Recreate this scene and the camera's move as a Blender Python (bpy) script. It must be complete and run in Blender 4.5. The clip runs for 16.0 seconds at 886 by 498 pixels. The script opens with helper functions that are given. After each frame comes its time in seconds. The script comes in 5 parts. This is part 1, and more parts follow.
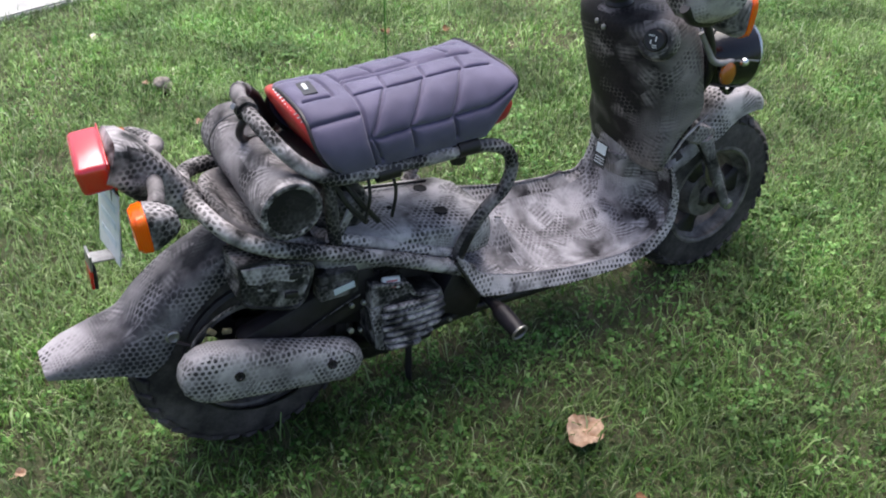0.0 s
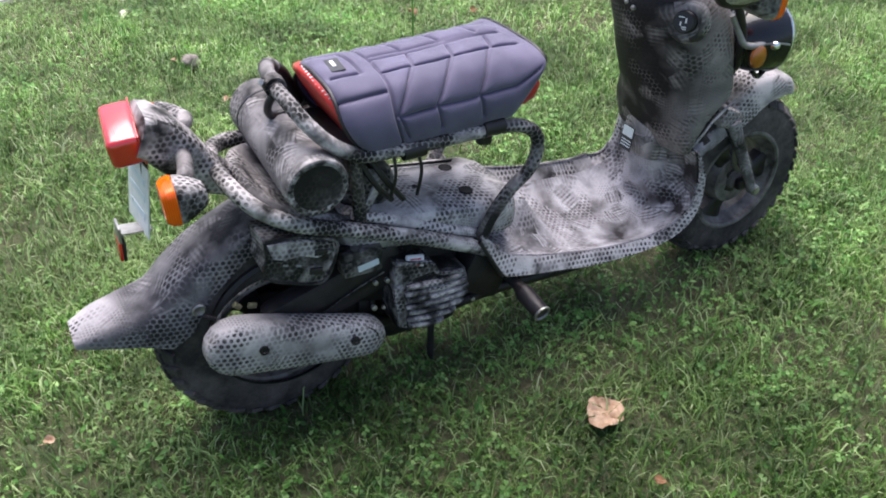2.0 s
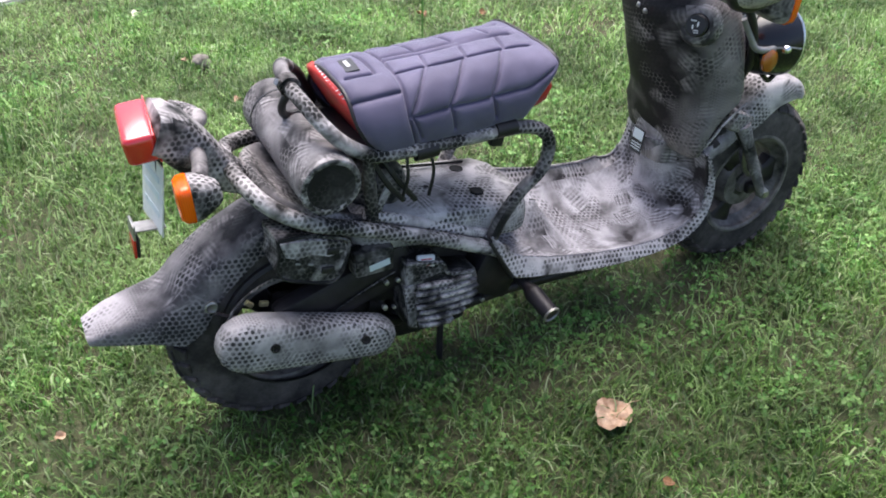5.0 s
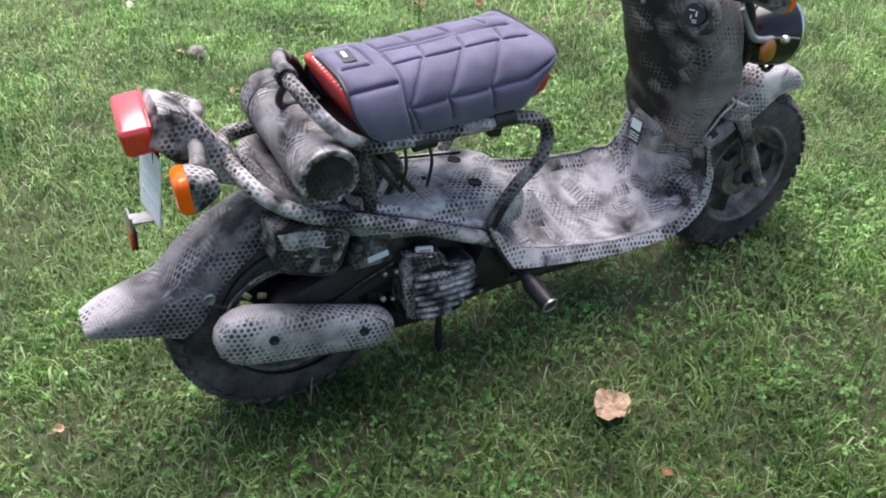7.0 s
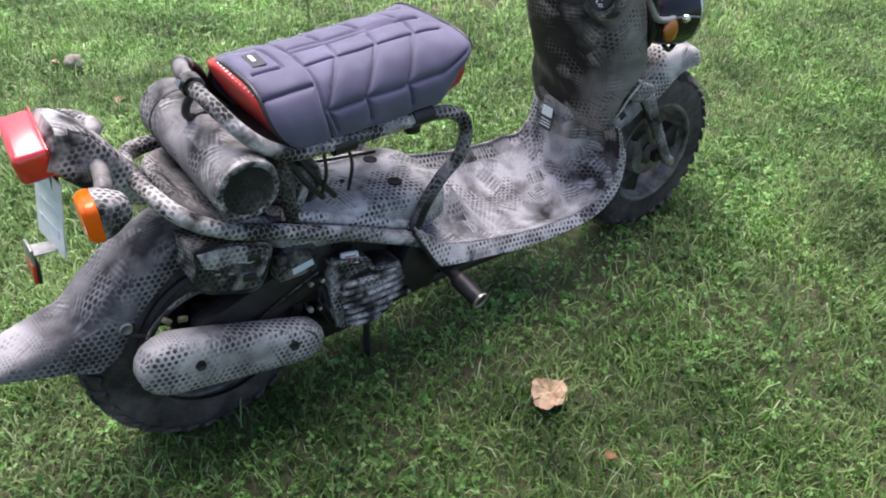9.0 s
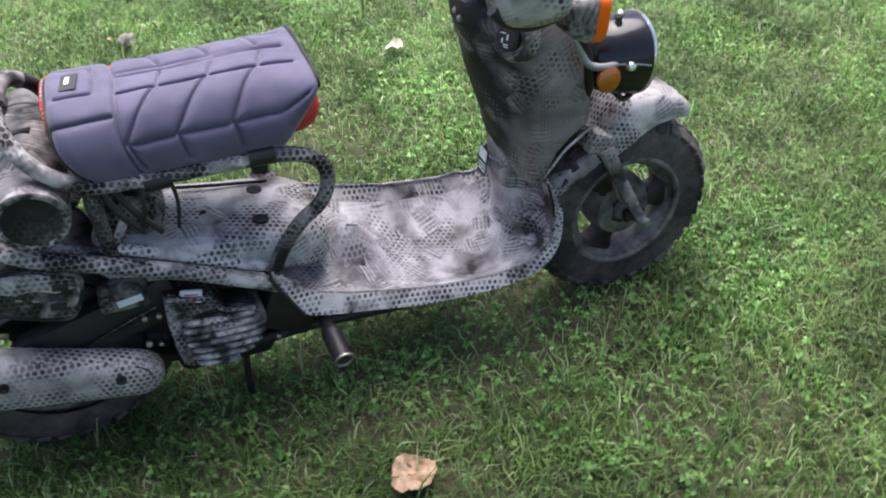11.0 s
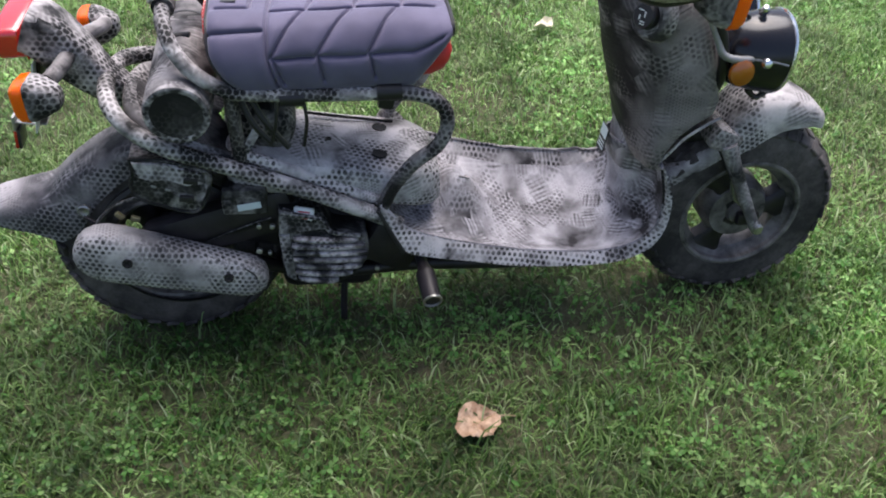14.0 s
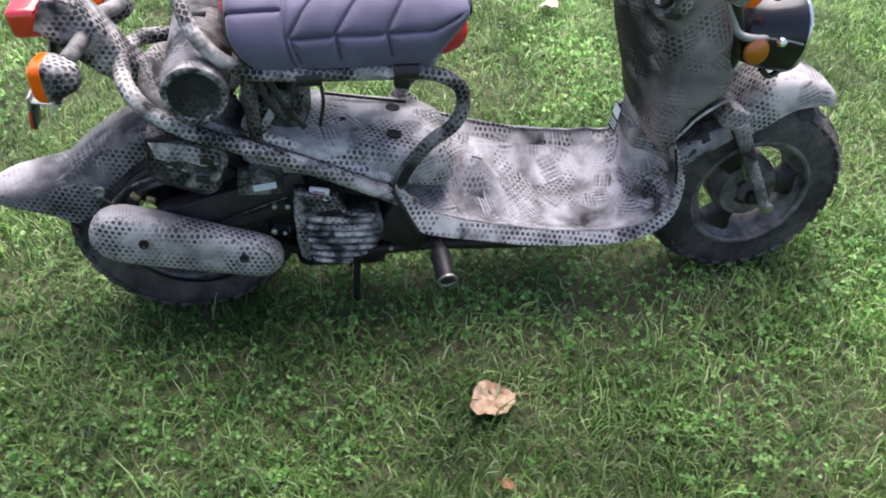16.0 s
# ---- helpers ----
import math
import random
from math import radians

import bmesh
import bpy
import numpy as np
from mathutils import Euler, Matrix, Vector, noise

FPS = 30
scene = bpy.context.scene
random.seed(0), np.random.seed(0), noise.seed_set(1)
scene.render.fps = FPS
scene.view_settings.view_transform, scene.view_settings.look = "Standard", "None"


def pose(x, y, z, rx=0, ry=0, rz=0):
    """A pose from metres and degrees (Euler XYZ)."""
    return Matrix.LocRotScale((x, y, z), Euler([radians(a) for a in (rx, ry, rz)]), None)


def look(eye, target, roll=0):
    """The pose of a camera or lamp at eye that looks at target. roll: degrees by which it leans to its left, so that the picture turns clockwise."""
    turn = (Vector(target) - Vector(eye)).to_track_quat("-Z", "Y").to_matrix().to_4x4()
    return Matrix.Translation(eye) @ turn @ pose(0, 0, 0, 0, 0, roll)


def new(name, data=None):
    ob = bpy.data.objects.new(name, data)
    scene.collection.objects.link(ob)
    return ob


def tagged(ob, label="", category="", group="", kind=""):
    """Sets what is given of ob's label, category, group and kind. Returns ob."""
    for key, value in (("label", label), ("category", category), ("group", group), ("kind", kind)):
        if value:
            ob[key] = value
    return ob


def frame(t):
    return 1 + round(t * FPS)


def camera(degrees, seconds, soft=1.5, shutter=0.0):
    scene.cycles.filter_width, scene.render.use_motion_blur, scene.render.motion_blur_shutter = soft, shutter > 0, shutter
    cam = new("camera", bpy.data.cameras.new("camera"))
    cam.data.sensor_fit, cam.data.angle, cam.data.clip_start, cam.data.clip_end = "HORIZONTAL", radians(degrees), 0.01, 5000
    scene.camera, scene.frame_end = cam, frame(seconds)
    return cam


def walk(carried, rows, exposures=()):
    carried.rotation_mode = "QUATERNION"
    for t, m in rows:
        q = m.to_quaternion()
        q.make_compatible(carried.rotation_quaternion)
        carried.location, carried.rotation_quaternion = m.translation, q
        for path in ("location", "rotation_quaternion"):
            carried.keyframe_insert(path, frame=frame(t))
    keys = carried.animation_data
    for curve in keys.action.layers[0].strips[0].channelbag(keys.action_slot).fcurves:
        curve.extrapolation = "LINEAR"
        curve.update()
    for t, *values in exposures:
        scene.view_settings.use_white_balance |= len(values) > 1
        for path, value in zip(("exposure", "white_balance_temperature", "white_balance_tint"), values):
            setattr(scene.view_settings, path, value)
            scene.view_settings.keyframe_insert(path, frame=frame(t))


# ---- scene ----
cam = camera(55.5, 16.0, soft=1.9, shutter=0.5)
PATH = [
    (0, (-0.8404, -1.2635, 1.4220), (-0.1265, 0.0869, 0.2386), 0.5),
    (0.5, (-0.8443, -1.2626, 1.4191), (-0.1633, 0.0792, 0.2077), 0.3),
    (1, (-0.8472, -1.2674, 1.4171), (-0.1768, 0.0782, 0.2029), 0.3),
    (1.5, (-0.8472, -1.2722, 1.4181), (-0.1845, 0.0782, 0.2058), 0.3),
    (2, (-0.8481, -1.2713, 1.4191), (-0.1903, 0.0811, 0.2058), 0.4),
    (2.5, (-0.8491, -1.2722, 1.4171), (-0.1864, 0.0773, 0.2038), 0.6),
    (3, (-0.8539, -1.2732, 1.4171), (-0.2000, 0.0773, 0.2009), 0.6),
    (3.5, (-0.8578, -1.2722, 1.4171), (-0.2009, 0.0753, 0.1990), 0.8),
    (4, (-0.8617, -1.2722, 1.4191), (-0.2116, 0.0889, 0.2125), 0.8),
    (6.3, (-0.8655, -1.2742, 1.4200), (-0.2106, 0.0734, 0.1990), 0.6),
    (6.5, (-0.8636, -1.2732, 1.4171), (-0.2106, 0.0696, 0.1913), 0.6),
    (7, (-0.8665, -1.2703, 1.4171), (-0.2135, 0.0753, 0.1942), 0.7),
    (7.5, (-0.8665, -1.2664, 1.4142), (-0.2116, 0.0792, 0.1922), 0.8),
    (8, (-0.8742, -1.2539, 1.4152), (-0.1671, 0.0686, 0.1971), 0.6),
    (8.5, (-0.8897, -1.2123, 1.4084), (-0.1555, 0.0802, 0.1739), -1.0),
    (9, (-0.8993, -1.1959, 1.4055), (-0.0425, 0.0155, 0.1681), 1.9),
    (9.5, (-0.7931, -1.2065, 1.3959), (-0.0580, 0.0589, 0.1352), -1.9),
    (10, (-0.5844, -1.2577, 1.3939), (0.0464, 0.0531, 0.1217), 1.7),
    (10.2, (-0.5168, -1.2616, 1.3968), (0.0956, 0.0609, 0.1294), 0.0),
    (12.3, (0.0773, -1.2838, 1.4123), (0.0290, 0.1526, 0.1207), -3.0),
    (12.5, (0.0628, -1.3012, 1.4181), (-0.0483, 0.1304, 0.1256), -4.0),
    (13, (-0.0213, -1.3282, 1.4094), (0.0715, 0.1072, 0.1198), -1.1),
    (13.5, (-0.1430, -1.3408, 1.3920), (-0.0502, 0.1198, 0.1304), 0.2),
    (14, (-0.1980, -1.3582, 1.3862), (-0.0415, 0.0696, 0.0947), 1.2),
    (14.5, (-0.2260, -1.3688, 1.3794), (-0.0628, 0.0541, 0.0831), 1.1),
    (15, (-0.2367, -1.3688, 1.3775), (-0.1072, 0.0502, 0.0734), 1.8),
    (15.5, (-0.2367, -1.3630, 1.3775), (-0.0657, 0.0299, 0.0493), 2.3),
    (16, (-0.2405, -1.3659, 1.3843), (-0.0715, 0.0367, 0.0657), 1.4),
]
EXPOSURES = [(0, 0.43, 6340, 13), (0.5, 0.56, 6340, 13), (2, 0.66, 6340, 13), (4, 0.69, 6340, 13), (6.5, 0.73, 6340, 13), (8.5, 0.69, 6340, 13), (10, 0.79, 6340, 13), (12.5, 0.40, 6340, 13), (13.5, 0.48, 6340, 13), (15.5, 0.48, 6340, 13), (15.8, 0.66, 6340, 13), (16, 0.86, 6340, 13)]
walk(cam, [(t, look(eye, target, roll)) for t, eye, target, roll in PATH], EXPOSURES)

# ---- world and light ----
world = bpy.data.worlds.new("world")
scene.world = world
world.use_nodes = True
wn = world.node_tree
sky = wn.nodes.new("ShaderNodeTexSky")
sky.sky_type, sky.sun_disc = "NISHITA", False
sky.sun_elevation, sky.sun_rotation = radians(67.5), radians(15.5)
sky.air_density, sky.dust_density = 1.0, 4.0
wn.nodes["Background"].inputs["Strength"].default_value = 0.15
wn.links.new(sky.outputs["Color"], wn.nodes["Background"].inputs["Color"])

sun_data = bpy.data.lights.new("sun", "SUN")
sun_data.energy, sun_data.angle, sun_data.color = 3.2, radians(56), (1.0, 0.97, 0.93)
sun = new("sun", sun_data)
sun.matrix_world = look((0.5, 1.8, 4.5), (0.0, 0.0, 0.0))


# ---- materials ----
def shader(name):
    m = bpy.data.materials.new(name)
    m.use_nodes = True
    return m, m.node_tree, m.node_tree.nodes["Principled BSDF"]


def node(tree, kind, **inputs):
    n = tree.nodes.new(kind)
    for key, value in inputs.items():
        n.inputs[key.replace("_", " ")].default_value = value
    return n


def calc(tree, op, a, b=None, c=None):
    n = tree.nodes.new("ShaderNodeMath")
    n.operation = op
    for i, v in enumerate((a, b, c)):
        if v is None:
            continue
        if isinstance(v, (int, float)):
            n.inputs[i].default_value = v
        else:
            tree.links.new(v, n.inputs[i])
    return n.outputs[0]


def ramp(tree, source, stops):
    n = tree.nodes.new("ShaderNodeValToRGB")
    while len(n.color_ramp.elements) < len(stops):
        n.color_ramp.elements.new(0.5)
    for e, (p, c) in zip(n.color_ramp.elements, stops):
        e.position, e.color = p, (*c, 1) if len(c) == 3 else c
    tree.links.new(source, n.inputs["Fac"])
    return n.outputs["Color"]


def grey(v):
    return (v, v, v)


def mix(tree, fac, a, b, how="MIX"):
    n = tree.nodes.new("ShaderNodeMix")
    n.data_type, n.blend_type = "RGBA", how
    for socket, v in ((n.inputs[0], fac), (n.inputs[6], a), (n.inputs[7], b)):
        if isinstance(v, (int, float)):
            socket.default_value = v
        elif isinstance(v, tuple):
            socket.default_value = (*v, 1)
        else:
            tree.links.new(v, socket)
    return n.outputs[2]


def noise_at(tree, coords, scale, detail=4.0, rough=0.55, stretch=None, distort=0.0):
    if stretch:
        mp = tree.nodes.new("ShaderNodeMapping")
        mp.inputs["Scale"].default_value = stretch[:3]
        if len(stretch) > 3:
            mp.inputs["Rotation"].default_value = (0, 0, radians(stretch[3]))
        tree.links.new(coords, mp.inputs["Vector"])
        coords = mp.outputs["Vector"]
    n = node(tree, "ShaderNodeTexNoise", Scale=scale, Detail=detail, Roughness=rough, Distortion=distort)
    tree.links.new(coords, n.inputs["Vector"])
    return n.outputs["Fac"]


def bump(tree, bsdf, height, distance, strength=1.0):
    b = node(tree, "ShaderNodeBump", Strength=strength, Distance=distance)
    tree.links.new(height, b.inputs["Height"])
    tree.links.new(b.outputs["Normal"], bsdf.inputs["Normal"])


def coords(tree, which="Object"):
    return tree.nodes.new("ShaderNodeTexCoord").outputs[which]


def hex_dots(tree, uv, size, turn):
    """Distance to the nearest centre of a honeycomb of the given pitch, 0 at the centre to about 0.58."""
    mp = tree.nodes.new("ShaderNodeMapping")
    mp.inputs["Scale"].default_value = (1 / size, 1 / size, 1)
    mp.inputs["Rotation"].default_value = (0, 0, radians(turn))
    tree.links.new(uv, mp.inputs["Vector"])
    sep = tree.nodes.new("ShaderNodeSeparateXYZ")
    tree.links.new(mp.outputs["Vector"], sep.inputs[0])
    found = []
    for shift in (0.0, 0.5):
        fx = calc(tree, "SUBTRACT", calc(tree, "FRACT", calc(tree, "ADD", sep.outputs[0], shift)), 0.5)
        fy = calc(tree, "SUBTRACT", calc(tree, "FRACT", calc(tree, "ADD", calc(tree, "MULTIPLY", sep.outputs[1], 0.57735), shift)), 0.5)
        fy = calc(tree, "MULTIPLY", fy, 1.73205)
        found.append(calc(tree, "SQRT", calc(tree, "ADD", calc(tree, "MULTIPLY", fx, fx), calc(tree, "MULTIPLY", fy, fy))))
    return calc(tree, "MINIMUM", found[0], found[1])


def slipped_stencil(tree, uv, pitch, cells):
    """Short dotted strokes that run another way in each patch, as from a net dragged over wet paint."""
    vor = node(tree, "ShaderNodeTexVoronoi", Scale=cells, Randomness=1.0)
    vor.voronoi_dimensions = "2D"
    warp = node(tree, "ShaderNodeTexNoise", Scale=cells * 1.5, Detail=2.0)
    tree.links.new(uv, warp.inputs["Vector"])
    bent = mix(tree, 0.03, uv, warp.outputs["Color"], "LINEAR_LIGHT")
    tree.links.new(bent, vor.inputs["Vector"])
    cell = tree.nodes.new("ShaderNodeSeparateColor")
    tree.links.new(vor.outputs["Color"], cell.inputs[0])
    sep = tree.nodes.new("ShaderNodeSeparateXYZ")
    tree.links.new(uv, sep.inputs[0])
    angle = calc(tree, "MULTIPLY", cell.outputs[0], 3.14159)
    c, sn = calc(tree, "COSINE", angle), calc(tree, "SINE", angle)
    u = calc(tree, "ADD", calc(tree, "MULTIPLY", sep.outputs[0], c), calc(tree, "MULTIPLY", sep.outputs[1], sn))
    v = calc(tree, "SUBTRACT", calc(tree, "MULTIPLY", sep.outputs[1], c), calc(tree, "MULTIPLY", sep.outputs[0], sn))
    a = calc(tree, "SINE", calc(tree, "MULTIPLY", u, 6.2832 / pitch))
    b = calc(tree, "SINE", calc(tree, "MULTIPLY", v, 6.2832 / (pitch * 1.4)))
    lines = calc(tree, "MULTIPLY_ADD", calc(tree, "MULTIPLY_ADD", a, 0.8, calc(tree, "MULTIPLY", b, 0.30)), 0.43, 0.5)
    along = tree.nodes.new("ShaderNodeCombineXYZ")
    tree.links.new(calc(tree, "MULTIPLY", u, 130.0), along.inputs[0])
    tree.links.new(calc(tree, "MULTIPLY_ADD", v, 16.0, calc(tree, "MULTIPLY", cell.outputs[1], 40.0)), along.inputs[1])
    smear = ramp(tree, noise_at(tree, along.outputs[0], 1.0, 3.0, 0.6), [(0.34, grey(0)), (0.66, grey(1))])
    stroke = mix(tree, 0.5, lines, smear)
    fade = calc(tree, "SUBTRACT", 1.25, calc(tree, "MULTIPLY", vor.outputs["Distance"], 2.1))
    return stroke, calc(tree, "MULTIPLY", calc(tree, "MINIMUM", calc(tree, "MAXIMUM", fade, 0.0), 1.0), ramp(tree, cell.outputs[1], [(0.25, grey(0)), (0.6, grey(1))])), cell.outputs[2]


def spray_paint(name, dark, light, low, high, pattern=1.0, strokes=0.6, net=(0.49, 0.57), dirt=0.0, scale=8.0, drift=()):
    """Matt grey spray paint, blotched light and dark, with stencilled honeycomb dots."""
    m, t, b = shader(name)
    dark, light = ((1.04 * r, 0.99 * g, 1.03 * w) for r, g, w in (dark, light))
    oc, uv = coords(t), coords(t, "UV")
    blotch = noise_at(t, oc, scale, 3.0, 0.55, None, 0.4)
    # Each drift shifts the tone paler or darker along one axis of the part.
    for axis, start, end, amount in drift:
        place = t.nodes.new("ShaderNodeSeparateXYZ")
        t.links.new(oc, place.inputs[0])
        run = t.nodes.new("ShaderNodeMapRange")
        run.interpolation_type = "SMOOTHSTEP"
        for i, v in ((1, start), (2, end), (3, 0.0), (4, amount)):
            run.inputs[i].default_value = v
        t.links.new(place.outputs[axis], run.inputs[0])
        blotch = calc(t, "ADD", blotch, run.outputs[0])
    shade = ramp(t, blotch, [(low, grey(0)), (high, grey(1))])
    fine = noise_at(t, oc, 260.0, 2.0, 0.7)
    stroke, strength, tone = slipped_stencil(t, uv, 0.0090, 19.0)
    shade = mix(t, calc(t, "MULTIPLY", strength, 0.35 * strokes), shade, ramp(t, tone, [(0.35, grey(0)), (0.65, grey(1))]))
    shade = mix(t, calc(t, "MULTIPLY", strength, 0.72 * strokes), shade, stroke)
    base = mix(t, shade, dark, light)
    soft = noise_at(t, oc, 60.0, 2.0, 0.5)
    dots = calc(t, "ADD", hex_dots(t, uv, 0.0118, 12), calc(t, "MULTIPLY_ADD", soft, 0.16, -0.08))
    dot = ramp(t, dots, [(0.25, grey(1)), (0.39, grey(0))])
    worn = ramp(t, noise_at(t, oc, 34.0, 4.0, 0.65), [(0.34, grey(0.25)), (0.54, grey(1))])
    dot = calc(t, "MULTIPLY", dot, worn)
    halo = ramp(t, dots, [(0.40, grey(0)), (0.50, grey(1))])
    where = ramp(t, noise_at(t, oc, 10.0, 2.0, 0.5, (1, 1, 1.3)), [(net[0], grey(0.05)), (net[1], grey(1))])
    base = mix(t, calc(t, "MULTIPLY", calc(t, "MULTIPLY", halo, where), 0.45 * pattern), base, tuple(0.8 * v for v in light))
    base = mix(t, calc(t, "MULTIPLY", calc(t, "MULTIPLY", dot, where), 0.93 * pattern), base, tuple(0.55 * v for v in dark))
    fine_dots = hex_dots(t, uv, 0.0070, -33)
    fine_dot = ramp(t, fine_dots, [(0.22, grey(1)), (0.42, grey(0))])
    where_b = ramp(t, noise_at(t, oc, 12.0, 2.0, 0.5, (1.2, 0.9, 1)), [(0.55, grey(0)), (0.64, grey(0.6))])
    base = mix(t, calc(t, "MULTIPLY", calc(t, "MULTIPLY", fine_dot, where_b), 0.7 * pattern), base, dark)
    base = mix(t, 0.3, base, mix(t, fine, grey(0.15), grey(0.85)), "OVERLAY")
    if dirt:
        mud = ramp(t, noise_at(t, oc, 22.0, 5.0, 0.7), [(0.46, grey(0)), (0.60, grey(1))])
        base = mix(t, calc(t, "MULTIPLY", mud, dirt), base, (0.022, 0.020, 0.018))
    t.links.new(base, b.inputs["Base Color"])
    b.inputs["Roughness"].default_value = 0.62
    b.inputs["Specular IOR Level"].default_value = 0.22
    bump(t, b, noise_at(t, oc, 420.0, 3.0, 0.6), 0.0006, 0.5)
    return m


def plain(name, colour, rough=0.5, metal=0.0, vary=0.25, scale=40.0, relief=0.0, coat=0.0):
    m, t, b = shader(name)
    oc = coords(t)
    n = noise_at(t, oc, scale, 5.0, 0.6)
    lo, hi = tuple(v * (1 - vary) for v in colour), tuple(min(1, v * (1 + vary)) for v in colour)
    t.links.new(mix(t, ramp(t, n, [(0.3, grey(0)), (0.7, grey(1))]), lo, hi), b.inputs["Base Color"])
    t.links.new(ramp(t, noise_at(t, oc, scale * 0.4, 3.0), [(0.3, grey(max(0, rough - 0.1))), (0.7, grey(min(1, rough + 0.1)))]), b.inputs["Roughness"])
    b.inputs["Metallic"].default_value = metal
    b.inputs["Coat Weight"].default_value = coat
    if relief:
        bump(t, b, noise_at(t, oc, scale * 6, 3.0), relief, 0.6)
    return m


CAMO = spray_paint("camo_paint", (0.014, 0.014, 0.015), (0.50, 0.48, 0.46), 0.44, 0.64, 1.0, 0.9, (0.52, 0.60))
CAMO_NET = spray_paint("camo_paint_dotted", (0.014, 0.014, 0.014), (0.55, 0.535, 0.515), 0.40, 0.60, 1.0, 0.9, (0.40, 0.52), 0.42, 15.0)
CAMO_RIM = spray_paint("camo_paint_rim", (0.014, 0.013, 0.013), (0.60, 0.58, 0.56), 0.32, 0.52, 1.0, 0.25, (0.36, 0.44), 0.0, 14.0)
CAMO_LIGHT = spray_paint("camo_paint_pale", (0.040, 0.039, 0.040), (0.56, 0.54, 0.52), 0.38, 0.60, 1.0, 1.5, (0.54, 0.62))
# Footboard tone darkens at its front rise and pales towards the far flange.
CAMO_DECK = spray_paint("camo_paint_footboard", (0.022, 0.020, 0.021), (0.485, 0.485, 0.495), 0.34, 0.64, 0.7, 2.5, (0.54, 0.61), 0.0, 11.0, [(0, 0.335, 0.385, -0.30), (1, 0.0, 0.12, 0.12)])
# Cover tone darkens inward from the near flank and pales towards its front.
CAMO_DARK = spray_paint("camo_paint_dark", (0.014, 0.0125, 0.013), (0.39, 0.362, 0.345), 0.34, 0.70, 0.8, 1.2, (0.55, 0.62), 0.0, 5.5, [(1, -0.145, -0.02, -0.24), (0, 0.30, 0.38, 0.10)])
CAMO_SLATE = spray_paint("camo_paint_slate", (0.018, 0.018, 0.022), (0.42, 0.41, 0.41), 0.44, 0.86, 1.0, 1.0, (0.50, 0.58), 0.0, 7.0, [(0, -0.83, -0.93, 0.20)])
CAMO_PALE = spray_paint("camo_paint_battery_cover", (0.030, 0.029, 0.030), (0.58, 0.57, 0.555), 0.30, 0.58, 1.0, 1.8, (0.45, 0.52), 0.0, 10.0)
CAMO_CAN = spray_paint("camo_paint_canister", (0.020, 0.020, 0.021), (0.50, 0.485, 0.47), 0.42, 0.74, 0.9, 1.6, (0.54, 0.62))
CAMO_SHELL = spray_paint("camo_paint_exhaust", (0.030, 0.029, 0.030), (0.56, 0.54, 0.51), 0.28, 0.66, 1.0, 1.7, (0.43, 0.52), 0.0, 9.0)
CAMO_END = spray_paint("camo_paint_end_cap", (0.014, 0.013, 0.014), (0.17, 0.165, 0.16), 0.52, 0.76, 0.45, 0.5, (0.50, 0.60), 0.3, 16.0)
CAMO_BOX = spray_paint("camo_paint_air_box", (0.010, 0.010, 0.010), (0.40, 0.385, 0.37), 0.46, 0.62, 1.0, 0.6, (0.42, 0.50), 0.75, 18.0)
CAMO_RIB = spray_paint("camo_paint_ribs", (0.03, 0.03, 0.03), (0.54, 0.52, 0.50), 0.40, 0.62, 1.0, 0.8, (0.45, 0.53), 0.70, 30.0)
CAMO_GRIME = spray_paint("camo_paint_blackened", (0.010, 0.010, 0.010), (0.30, 0.29, 0.27), 0.50, 0.66, 0.9, 0.4, (0.50, 0.58), 0.8, 20.0)
CAMO_DIRTY = spray_paint("camo_paint_grimy", (0.010, 0.010, 0.010), (0.44, 0.42, 0.39), 0.44, 0.62, 0.8, 0.5, (0.47, 0.55), 0.6)
CAMO_TAIL = spray_paint("camo_paint_tail", (0.016, 0.016, 0.017), (0.64, 0.62, 0.60), 0.44, 0.66, 1.0, 1.1, (0.43, 0.54), 0.2, 13.0)
# Column tone darkens on its near flank.
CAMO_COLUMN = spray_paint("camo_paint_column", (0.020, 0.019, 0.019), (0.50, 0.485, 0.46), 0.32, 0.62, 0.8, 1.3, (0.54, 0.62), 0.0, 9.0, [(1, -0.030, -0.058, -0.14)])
CAMO_PIPE = spray_paint("camo_paint_rail", (0.014, 0.013, 0.014), (0.42, 0.405, 0.39), 0.46, 0.70, 1.0, 0.6, (0.44, 0.54), 0.2, 12.0)
CAMO_FENDER = spray_paint("camo_paint_mudguard", (0.030, 0.029, 0.030), (0.58, 0.56, 0.54), 0.46, 0.68, 1.0, 1.6, (0.52, 0.60), 0.0, 9.0, [(0, 0.48, 0.58, 0.13)])
ALLOY = plain("dusty_alloy", (0.135, 0.122, 0.120), 0.6, 0.2, vary=0.9, scale=24, relief=0.0006)
BLACK = plain("black_plastic", (0.013, 0.011, 0.013), 0.45, vary=0.3, scale=25)
def dusty_rubber():
    m, t, b = shader("tyre_rubber")
    oc = coords(t)
    dust = ramp(t, noise_at(t, oc, 9.0, 5.0, 0.65), [(0.40, grey(0)), (0.70, grey(1))])
    col = mix(t, calc(t, "MULTIPLY", dust, 0.75), (0.020, 0.017, 0.0175), (0.165, 0.143, 0.136))
    t.links.new(mix(t, 0.4, col, noise_at(t, oc, 180.0, 3.0), "OVERLAY"), b.inputs["Base Color"])
    b.inputs["Roughness"].default_value = 0.85
    bump(t, b, noise_at(t, oc, 160.0, 3.0), 0.001, 0.6)
    return m


